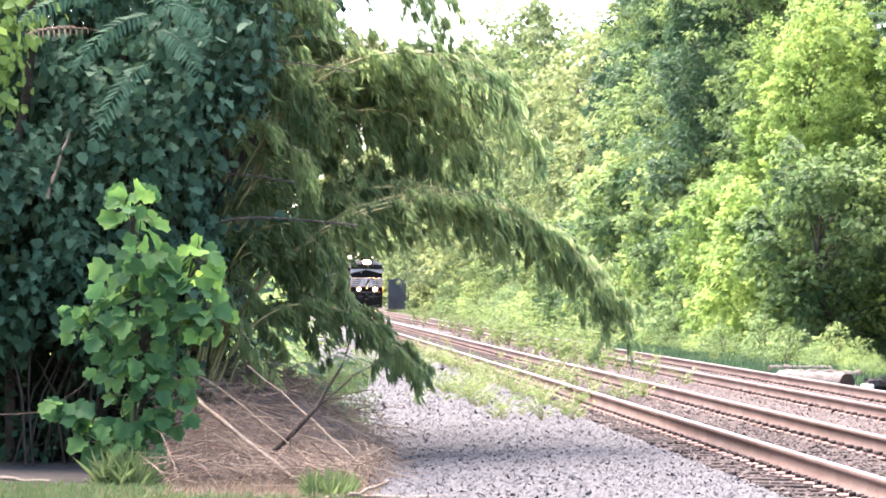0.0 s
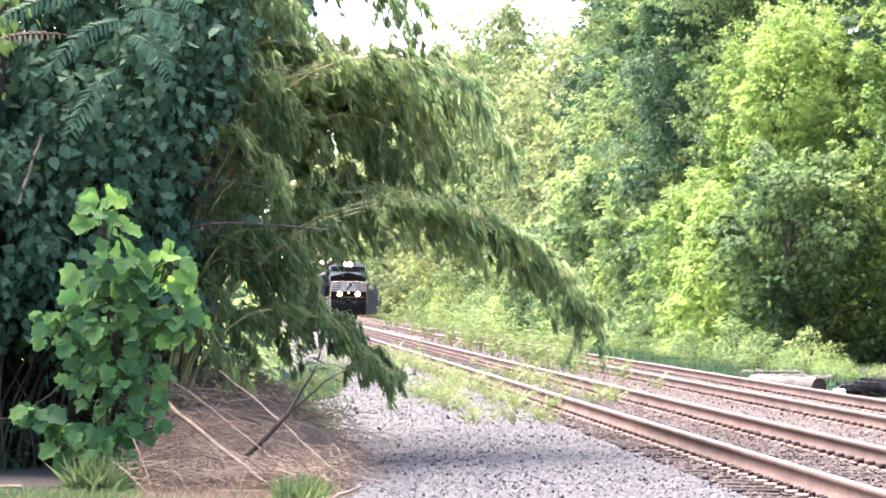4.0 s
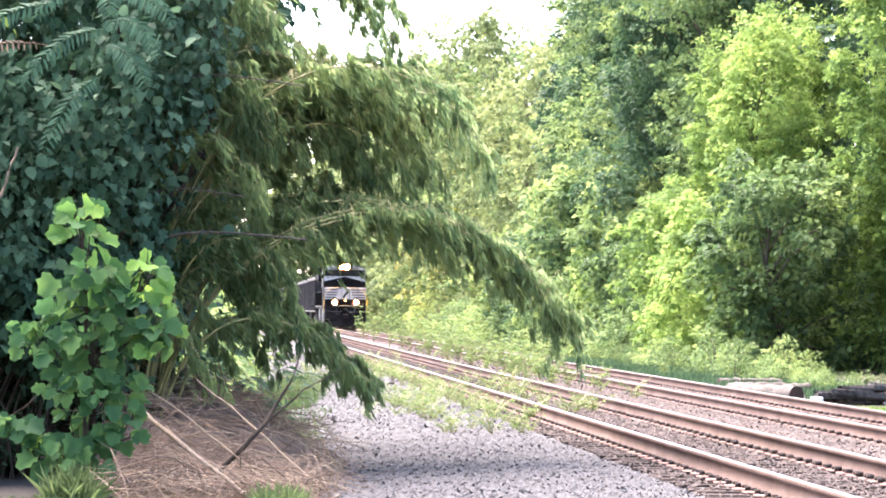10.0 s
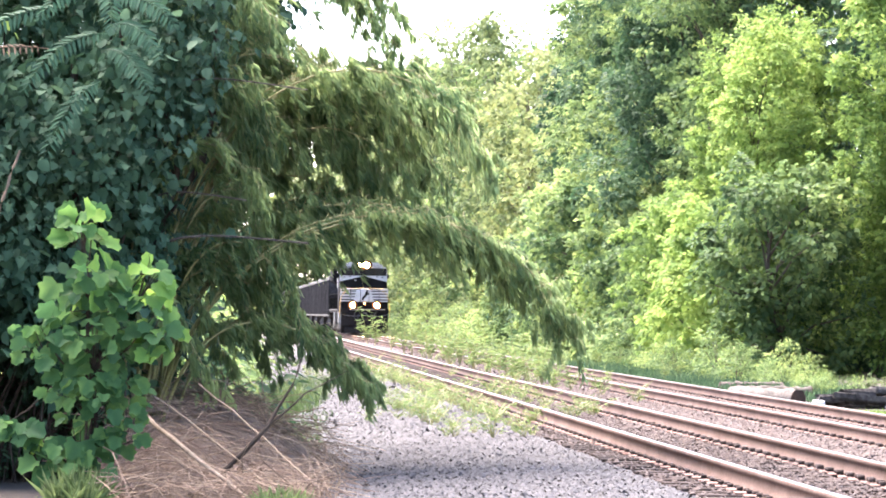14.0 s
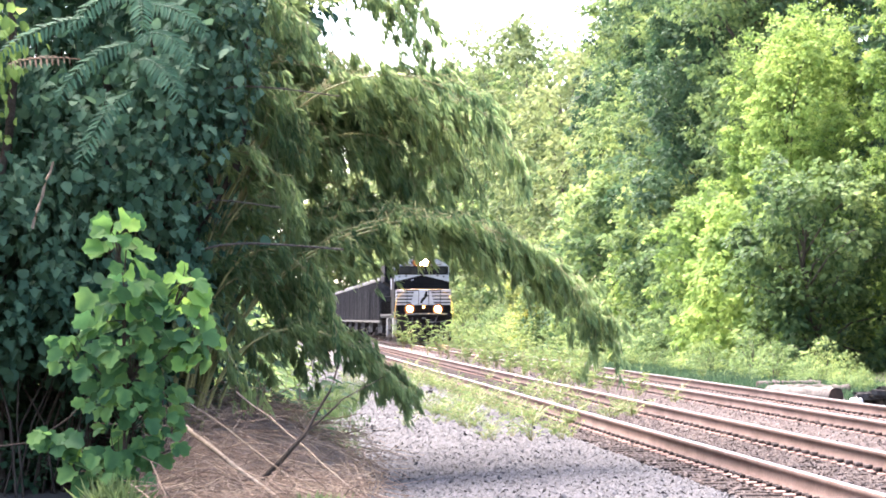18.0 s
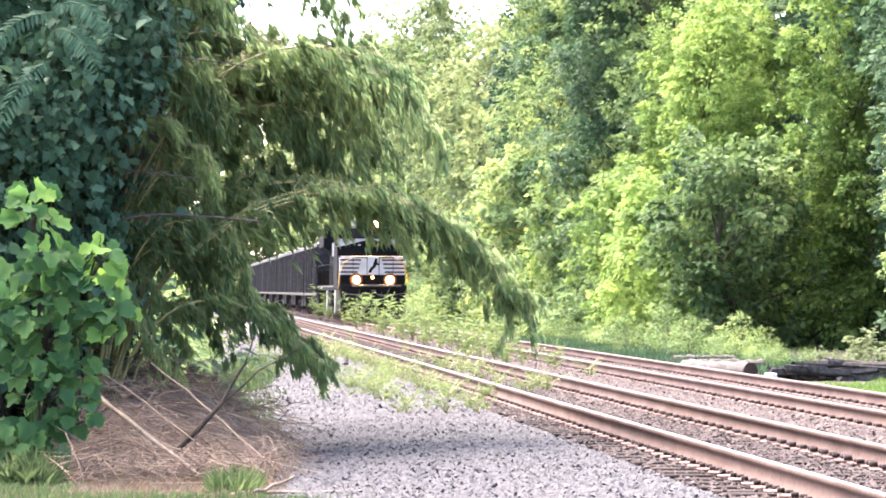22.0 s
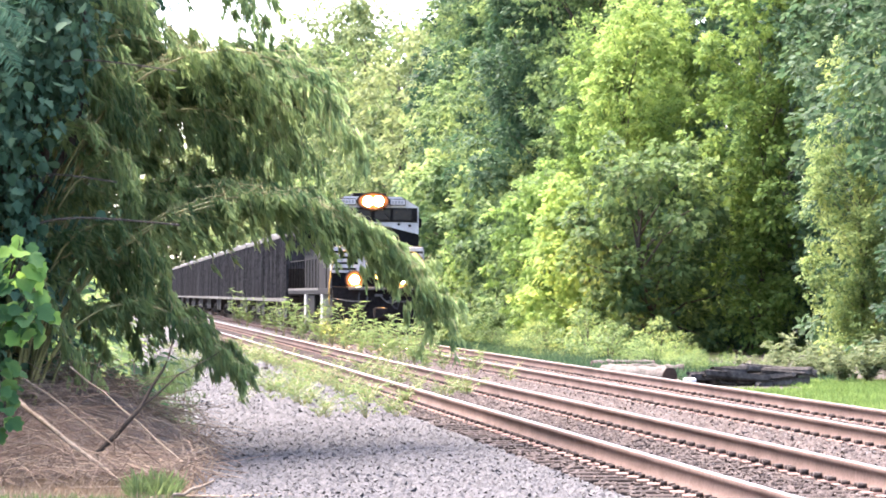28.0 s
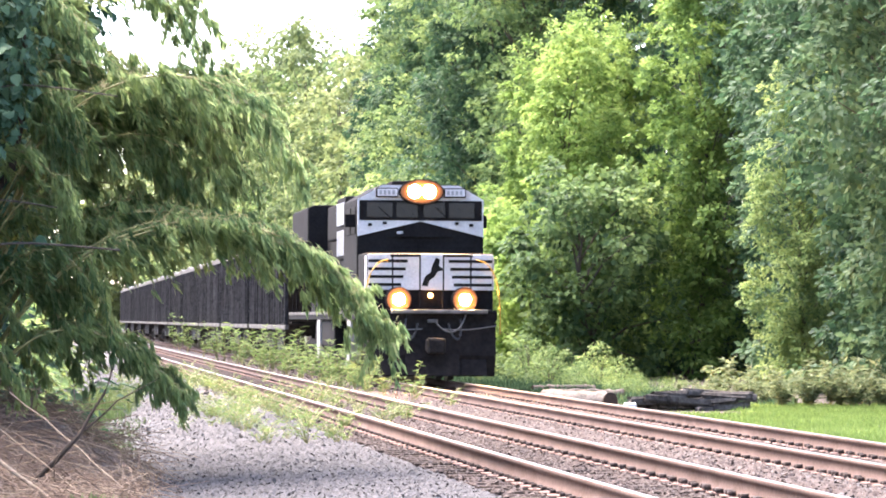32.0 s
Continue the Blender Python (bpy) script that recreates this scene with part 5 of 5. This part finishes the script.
def wheelset(parent, y, r, gauge=0.7525):
    bm = bmesh.new(); drum(bm, (0, 0, 0), (1, 0, 0), 0.09, 1.5, 12)
    axle = part("axle", bm, M_UNDER, parent)
    axle.location = (0, y, r)
    for s in (-1, 1):
        bm = bmesh.new()
        drum(bm, (s * (gauge + 0.03), 0, 0), (1, 0, 0), r, 0.13, 28)
        drum(bm, (s * (gauge - 0.05), 0, 0), (1, 0, 0), r + 0.025, 0.03, 28)
        drum(bm, (s * (gauge + 0.10), 0, 0), (1, 0, 0), r * 0.3, 0.07, 16)
        for a in range(6):
            u = a * math.pi / 3
            drum(bm, (s * (gauge + 0.10), r * 0.62 * math.cos(u), r * 0.62 * math.sin(u)), (1, 0, 0), r * 0.09, 0.012, 8)
        part("wheel", bm, M_WHEEL, axle)


def bogie(parent, y, axles, r, half, length):
    for s in (-1, 1):
        bm = bmesh.new()
        prism(bm, [(y - length / 2, r + 0.06), (y - length / 2 + 0.25, r - 0.22), (y + length / 2 - 0.25, r - 0.22), (y + length / 2, r + 0.06), (y + length / 2, r + 0.22), (y + length / 4, r + 0.36), (y - length / 4, r + 0.36), (y - length / 2, r + 0.22)],
              "x", s * half - 0.07, s * half + 0.07, 0.02)
        part("side_frame", bm, M_UNDER, parent)
    for a in axles:
        wheelset(parent, y + a, r)
        for s in (-1, 1):
            bm = bmesh.new(); box(bm, s * half - 0.13, s * half + 0.13, y + a - 0.17, y + a + 0.17, r - 0.16, r + 0.18, 0.03); part("axle_box", bm, M_UNDER, parent)
    bm = bmesh.new(); box(bm, -half, half, y - 0.28, y + 0.28, r - 0.1, r + 0.35, 0.03); part("bolster", bm, M_UNDER, parent)


def tube_part(name, pts, r, mat, parent, sides=8, label=""):
    tb = Tubes(); p = np.array(pts, float)
    if len(p) == 4:
        p = bezier(p, 14)
    tb.add(p, r, sides)
    return tb.done(name, mat, parent, label)


def locomotive():
    """Nose towards -y; z = 0 on the rail; y = 0 at the front platform's lamps."""
    t = thing("locomotive", "black six-axle diesel freight locomotive, white nose stripes, lamps lit", "locomotive")
    # underframe, platform and plough
    bm = bmesh.new(); box(bm, -1.52, 1.52, 0.1, 21.0, 1.42, 1.62, 0.02); part("underframe", bm, M_BLACK, t)
    bm = bmesh.new(); prism(bm, [(-0.12, 0.62), (0.10, 0.14), (0.34, 0.14), (0.55, 1.60), (-0.05, 1.60)], "x", -1.46, 1.46, 0.02); part("snow_plough", bm, M_DUSTY, t)
    bm = bmesh.new(); prism(bm, [(-0.32, 0.16), (-0.10, 0.70), (0.05, 0.70), (0.05, 0.16)], "x", -0.62, 0.62, 0.02); prism(bm, [(-0.2, 0.16), (-0.05, 0.62), (0.05, 0.62), (0.05, 0.16)], "x", -1.25, 1.25, 0.02); part("plough_blade", bm, M_DUSTY, t)
    bm = bmesh.new(); box(bm, -0.95, 1.25, -0.30, 0.12, 1.57, 1.66, 0.02); part("anticlimber", bm, M_SILL, t, "dusty pale anticlimber shelf")
    bm = bmesh.new(); box(bm, -1.48, 1.48, -0.08, 0.5, 1.58, 1.66, 0.01); part("platform", bm, M_BLACK, t)
    bm = bmesh.new(); box(bm, -0.17, 0.17, -0.75, 0.1, 0.70, 0.98, 0.05); box(bm, -0.22, 0.20, -0.98, -0.68, 0.66, 1.02, 0.06); part("coupler", bm, M_UNDER, t)
    # nose
    bm = bmesh.new(); prism(bm, [(0.42, 1.58), (0.36, 2.89), (0.44, 2.96), (2.2, 2.96), (2.2, 1.58)], "x", -1.47, 1.47, 0.05); part("nose", bm, M_BLACK, t)
    bm = bmesh.new(); box(bm, -1.44, 1.44, 0.33, 0.40, 2.11, 2.93, 0.01); band = part("nose_band", bm, M_WHITE, t, "white nose band with black stripes")
    for k, z in enumerate((2.77, 2.59, 2.41, 2.23)):
        for x0, x1 in ((-1.43, -0.52 - 0.05 * k), (0.42 + 0.04 * k, 1.43)):
            bm = bmesh.new(); box(bm, x0, x1, 0.322, 0.334, z - 0.035, z + 0.035); part("stripe", bm, M_BLACK, band, "black nose stripe")
    bm = bmesh.new(); prism(bm, [(u, w - 0.09) for u, w in ((-0.20, 2.30), (-0.12, 2.52), (0.0, 2.60), (0.05, 2.78), (0.13, 2.95), (0.22, 2.90), (0.20, 2.76), (0.32, 2.66), (0.16, 2.62), (0.10, 2.50), (-0.02, 2.42), (-0.06, 2.28))], "y", 0.320, 0.333); part("emblem", bm, M_BLACK, band, "plain dark emblem shape")
    for s in (-1, 1):
        bm = bmesh.new(); prism(bm, [(0.40, 2.11), (0.37, 2.89), (0.62, 2.89), (0.62, 2.11)], "x", s * 1.468 - 0.012, s * 1.468 + 0.012); part("nose_side_panel", bm, M_WHITE, t, "white nose side panel")
        bm = bmesh.new(); box(bm, s * 0.27 - 0.016, s * 0.27 + 0.016, 0.05, 0.09, 1.64, 2.92); box(bm, min(s * 0.27, s * 0.95), max(s * 0.27, s * 0.95), 0.05, 0.09, 2.86, 2.92); box(bm, s * 0.9 - 0.016, s * 0.9 + 0.016, 0.05, 0.09, 1.64, 2.9); part("front_railing", bm, M_BLACK, t)
    # cab
    bm = bmesh.new(); prism(bm, [(-1.5, 1.6), (1.5, 1.6), (1.5, 4.26), (0.92, 4.60), (-0.92, 4.60), (-1.5, 4.26)], "y", 2.2, 5.3, 0.03); cab = part("cab", bm, M_BLACK, t)
    bm = bmesh.new(); prism(bm, [(-1.49, 3.38), (0, 3.74), (1.49, 3.38), (1.49, 4.25), (0.91, 4.585), (-0.91, 4.585), (-1.49, 4.25)], "y", 2.165, 2.20); face = part("cab_front", bm, M_WHITE, t, "white cab front above a dark gable")
    bm = bmesh.new(); prism(bm, [(-1.45, 3.76), (1.45, 3.76), (1.45, 4.23), (-1.45, 4.23)], "y", 2.145, 2.168, 0.004); part("windscreen_frame", bm, M_BLACK, face)
    for x0, x1 in ((-1.28, -0.66), (-0.58, -0.06), (0.06, 0.58), (0.66, 1.28)):
        bm = bmesh.new(); box(bm, x0, x1, 2.128, 2.15, 3.82, 4.18, 0.01); part("windscreen_pane", bm, M_SCREEN, face, "dark cab windscreen pane")
    for x0 in (-1.0, 0.35):
        tube_part("wiper", [(x0 + 0.3, 2.12, 3.79), (x0, 2.12, 4.08)], 0.012, M_BLACK, face, 5)
    for x in (-1.2, -0.85, 0.85, 1.2):
        bm = bmesh.new(); box(bm, x - 0.045, x + 0.045, 2.10, 2.17, 3.62 + 0.04 * (abs(x) < 1), 3.69 + 0.04 * (abs(x) < 1), 0.01); part("wiper_motor", bm, M_BLACK, face)
    bm = bmesh.new(); box(bm, -0.56, -0.42, 2.14, 2.17, 3.43, 3.50, 0.01); part("marker_plate", bm, M_WHITE, t)
    bm = bmesh.new(); prism(bm, [(-0.8, 3.37), (0.8, 3.37), (0, 3.60)], "y", 2.14, 2.19); part("gable_panel", bm, M_BLACK, t)
    for s in (-1, 1):
        bm = bmesh.new(); box(bm, s * 1.505 - 0.012, s * 1.505 + 0.012, 2.5, 3.35, 3.45, 4.08, 0.004); box(bm, s * 1.505 - 0.012, s * 1.505 + 0.012, 3.6, 4.5, 3.45, 4.08, 0.004); part("side_window", bm, M_PANE, cab)
        bm = bmesh.new(); box(bm, min(s * 1.5, s * 1.75), max(s * 1.5, s * 1.62), 2.5, 2.54, 3.60, 3.90, 0.01); part("mirror", bm, M_BLACK, cab)
        bm = bmesh.new(); box(bm, s * 0.80 - 0.26, s * 0.80 + 0.26, 2.06, 2.2, 4.30, 4.52, 0.02); board = part("number_board", bm, M_BLACK, t, "white number board in a dark frame")
        bm = bmesh.new(); box(bm, s * 0.80 - 0.235, s * 0.80 + 0.235, 2.050, 2.062, 4.325, 4.495); part("board_face", bm, M_WHITE, board)
        for q in range(4):
            bm = bmesh.new(); box(bm, s * 0.80 - 0.19 + q * 0.1, s * 0.80 - 0.13 + q * 0.1, 2.044, 2.052, 4.36, 4.46); part("number_bar", bm, M_GREY, board)
    # headlamp: two sealed beams in a housing, widened to hold the painted halo
    bm = bmesh.new(); prism(bm, [(0.53 * math.cos(a * 0.3142), 4.43 + 0.30 * math.sin(a * 0.3142)) for a in range(20)], "y", 1.98, 2.2); lamp = part("headlamp", bm, M_BLACK, t)
    bm = bmesh.new(); prism(bm, [(0.50 * math.cos(a * 0.3142), 4.43 + 0.275 * math.sin(a * 0.3142)) for a in range(20)], "y", 1.965, 1.98); part("reflector", bm, G_HALO_HEAD, lamp, "widened headlamp reflector with an amber glare halo in its glow")
    for x in (-0.17, 0.17):
        bm = bmesh.new(); drum(bm, (x, 1.962, 4.43), (0, 1, 0), 0.15, 0.006, 24); part("lens", bm, G_HEAD, lamp, "lit headlamp lens")
    # ditch lamps, their glowing discs widened to imitate the glare
    for x in (-0.76, 0.76):
        bm = bmesh.new(); drum(bm, (x, 0.16, 1.89), (0, 1, 0), 0.29, 0.34, 24); box(bm, x - 0.06, x + 0.06, 0.02, 0.3, 1.60, 1.75); lamp = part("ditch_lamp", bm, M_BLACK, t)
        bm = bmesh.new(); drum(bm, (x, -0.016, 1.89), (0, 1, 0), 0.28, 0.012, 24); part("reflector", bm, G_HALO_DITCH, lamp, "widened ditch lamp reflector with an amber glare halo in its glow")
        bm = bmesh.new(); drum(bm, (x, -0.026, 1.89), (0, 1, 0), 0.13, 0.006, 24); part("lens", bm, G_DITCH, lamp, "lit ditch lamp lens")
    bm = bmesh.new(); drum(bm, (0.0, 0.30, 1.99), (0, 1, 0), 0.06, 0.06, 16); part("marker_lamp", bm, G_AMBER, t, "small amber marker lamp")
    # roof gear
    bm = bmesh.new(); box(bm, -0.55, 0.55, 3.3, 4.5, 4.58, 4.74, 0.04); part("air_conditioner", bm, M_BLACK, t)
    bm = bmesh.new()
    for q, x in enumerate((-0.2, 0.0, 0.2)):
        drum(bm, (x, 5.9 + 0.1 * q, 4.72), (0, 1, 0), 0.10, 0.5, 14, 0.03)
    part("horn", bm, M_GREY, t)
    # hood
    bm = bmesh.new(); box(bm, -0.95, 0.95, 5.3, 20.2, 1.6, 4.30, 0.05); hood = part("long_hood", bm, M_BLACK, t)
    bm = bmesh.new(); box(bm, -1.45, 1.45, 5.45, 7.4, 2.9, 4.45, 0.05); part("inverter_cabinet", bm, M_BLACK, t)
    for y0 in (5.6, 6.55):
        for s in (-1, 1):
            bm = bmesh.new(); box(bm, s * 1.455 - 0.02, s * 1.455 + 0.02, y0, y0 + 0.8, 3.75, 4.3, 0.01); part("intake_screen", bm, M_GREY, t, "grey intake screen")
    bm = bmesh.new(); box(bm, -1.2, 1.2, 9.0, 12.5, 3.5, 4.42, 0.05); part("dynamic_brake_housing", bm, M_BLACK, t)
    bm = bmesh.new(); prism(bm, [(-1.5, 3.55), (-0.95, 3.2), (0.95, 3.2), (1.5, 3.55), (1.5, 4.50), (1.3, 4.58), (-1.3, 4.58), (-1.5, 4.50)], "y", 15.2, 20.2, 0.04); part("radiator_housing", bm, M_BLACK, t)
    for q in range(8):
        for s in (-1, 1):
            bm = bmesh.new(); box(bm, s * 0.955 - 0.012, s * 0.955 + 0.012, 7.6 + q * 0.95, 8.4 + q * 0.95, 1.75, 3.0, 0.008); part("hood_door", bm, M_BLACK, hood)
    bm = bmesh.new(); box(bm, -0.45, 0.45, 13.0, 14.2, 4.3, 4.56, 0.04); part("exhaust_stack", bm, M_BLACK, t)
    # tank, steps, rails
    bm = bmesh.new(); prism(bm, [(-1.45, 1.4), (-1.45, 0.75), (-1.15, 0.38), (1.15, 0.38), (1.45, 0.75), (1.45, 1.4)], "y", 8.0, 13.2, 0.04); part("fuel_tank", bm, M_BLACK, t)
    for s in (-1, 1):
        for y0, y1 in ((11.4, 12.1), (3.6, 4.3)):
            bm = bmesh.new(); prism(bm, [(y0, 1.45), (y0, 0.8), (y0 + 0.18, 0.45), (y1 + 0.25, 0.30), (y1, 0.62), (y1, 1.45)], "x", s * 1.37 - 0.14, s * 1.37 + 0.14, 0.02); part("step_panel", bm, M_STEP, t, "pale dusty step panel")
        for y0 in (0.05, 20.3):
            bm = bmesh.new()
            for q in range(4):
                box(bm, s * 1.32 - 0.18, s * 1.32 + 0.18, y0, y0 + 0.55, 0.35 + q * 0.32, 0.39 + q * 0.32)
            part("steps", bm, M_BLACK, t)
        bm = bmesh.new(); box(bm, s * 1.525 - 0.012, s * 1.525 + 0.012, 5.4, 20.9, 1.55, 1.63, 0.004); part("walkway_edge", bm, M_SILL, t, "dusty pale walkway edge")
        for q in range(6):
            bm = bmesh.new(); box(bm, s * 1.462 - 0.014, s * 1.462 + 0.014, 5.55 + q * 0.31, 5.72 + q * 0.31, 3.0, 3.62, 0.006); part("louvre", bm, M_GREY, t, "grey louvre")
        for q in range(11):
            bm = bmesh.new(); drum(bm, (s * 1.48, 5.6 + q * 1.46, 2.12), (0, 0, 1), 0.018, 1.05, 6); part("stanchion", bm, M_BLACK, t)
        tube_part("handrail", [(s * 1.48, 5.5, 2.63), (s * 1.48, 20.3, 2.63)], 0.018, M_BLACK, t, 6)
        tube_part("grab_rail", [(s * 1.56, -0.06, 1.10), (s * 1.60, -0.06, 2.35), (s * 1.40, -0.06, 2.75), (s * 1.02, -0.06, 2.80)], 0.016, M_YELLOW, t, 8, "yellow grab rail")
        tube_part("uncoupling_lever", [(s * 0.25, -0.25, 1.22), (s * 0.8, -0.28, 1.18), (s * 1.0, -0.28, 1.22), (s * 1.45, -0.22, 1.30)], 0.018, M_SILL, t, 6)
        tube_part("air_hose", [(s * 0.35, -0.2, 1.35), (s * 0.45, -0.35, 0.85), (s * 0.7, -0.35, 0.85), (s * 0.62, -0.2, 1.45)], 0.025, M_RUBBER, t, 8)
        bm = bmesh.new(); drum(bm, (s * 0.55, -0.16, 1.50), (0, 1, 0), 0.07, 0.10, 12); part("hose_connector", bm, M_UNDER, t)
    tube_part("cable", [(0.05, -0.2, 1.40), (0.25, -0.4, 1.05), (0.6, -0.4, 1.05), (0.75, -0.2, 1.55)], 0.02, M_SILL, t, 6)
    bm = bmesh.new(); box(bm, -0.12, 0.12, -0.18, -0.1, 1.36, 1.44, 0.02); part("connector_lid", bm, M_SILL, t)
    bogie(t, 4.7, (-1.95, 0, 1.95), 0.53, 1.12, 4.9)
    bogie(t, 16.6, (-1.95, 0, 1.95), 0.53, 1.12, 4.9)
    bm = bmesh.new(); box(bm, -0.17, 0.17, 20.9, 21.75, 0.70, 0.98, 0.05); part("coupler", bm, M_UNDER, t)
    return t


CAR = 16.2


def hopper():
    """Coal hopper; its front end at y = 0."""
    t = thing("hopper_car", "dark steel ribbed coal hopper car with a dusty sill", "railway car", "coal train")
    bm = bmesh.new(); prism(bm, [(0.5, 3.75), (0.5, 2.4), (3.4, 1.25), (12.5, 1.25), (15.4, 2.4), (15.4, 3.75)], "x", -1.42, 1.42, 0.02); part("body", bm, M_HOPPER, t)
    for s in (-1, 1):
        bm = bmesh.new(); box(bm, s * 1.46 - 0.05, s * 1.46 + 0.05, 0.35, 15.55, 3.66, 3.82, 0.015); part("top_chord", bm, M_SILL, t, "dusty pale top chord")
        bm = bmesh.new(); box(bm, s * 1.47 - 0.06, s * 1.47 + 0.06, 0.3, 15.6, 1.12, 1.26, 0.015); part("side_sill", bm, M_SILL, t, "dusty pale side sill")
        for q in range(15):
            y = 0.6 + q * 1.05
            bm = bmesh.new(); box(bm, s * 1.47 - 0.06, s * 1.47 + 0.06, y - 0.06, y + 0.06, 1.26, 3.66, 0.012); part("rib", bm, M_HOPPER, t)
        for y0 in (0.3, 15.0):
            bm = bmesh.new()
            for q in range(7):
                box(bm, s * 1.54 - 0.02, s * 1.54 + 0.02, y0, y0 + 0.45, 0.9 + q * 0.4, 0.93 + q * 0.4)
            part("ladder", bm, M_HOPPER, t)
    bm = bmesh.new(); prism(bm, [(0.6, 3.6), (3.0, 3.95), (8, 3.8), (13.0, 3.98), (15.3, 3.6)], "x", -1.38, 1.38); part("coal_load", bm, M_COAL, t)
    bm = bmesh.new(); prism(bm, [(4.2, 1.25), (5.0, 0.45), (7.2, 0.45), (7.9, 1.25)], "x", -1.2, 1.2, 0.02); prism(bm, [(8.1, 1.25), (8.8, 0.45), (11.0, 0.45), (11.8, 1.25)], "x", -1.2, 1.2, 0.02); part("discharge_chute", bm, M_HOPPER, t)
    bm = bmesh.new(); box(bm, -0.25, 0.25, -0.15, 16.05, 0.85, 1.12, 0.02); part("centre_sill", bm, M_UNDER, t)
    for y in (1.9, 14.0):
        bogie(t, y, (-0.9, 0.9), 0.46, 0.98, 2.5)
    return t


train = [(locomotive(), 0.0, 10.6)]
first_car = hopper()
for q in range(11):
    train.append((first_car if q == 0 else copy_thing(first_car, Matrix()), 22.0 + q * CAR, 8.0))


def front(t):
    """Distance of the leading platform at t seconds; the train rolls in at a steady 7 m/s."""
    return 294.7 - 6.97 * t


def motions():
    for ob, back, mid in train:
        rows = []
        for t in range(0, 33, 2):
            y = front(t) + back
            h = heading(y + mid)
            rows.append((t, pose(centre(y) + SPACING / math.cos(h), y, RAIL_FAR, 0, 0, math.degrees(-h))))
        walk(ob, rows)
        # the wheels roll without slipping
        for axle in [o for o in ob.children if o.name.startswith("axle") and not o.name.startswith("axle_box")]:
            x, y, r = axle.location
            walk(axle, [(k / 10, pose(x, y, r, math.degrees(0.697 * k / r))) for k in range(321)])


motions()
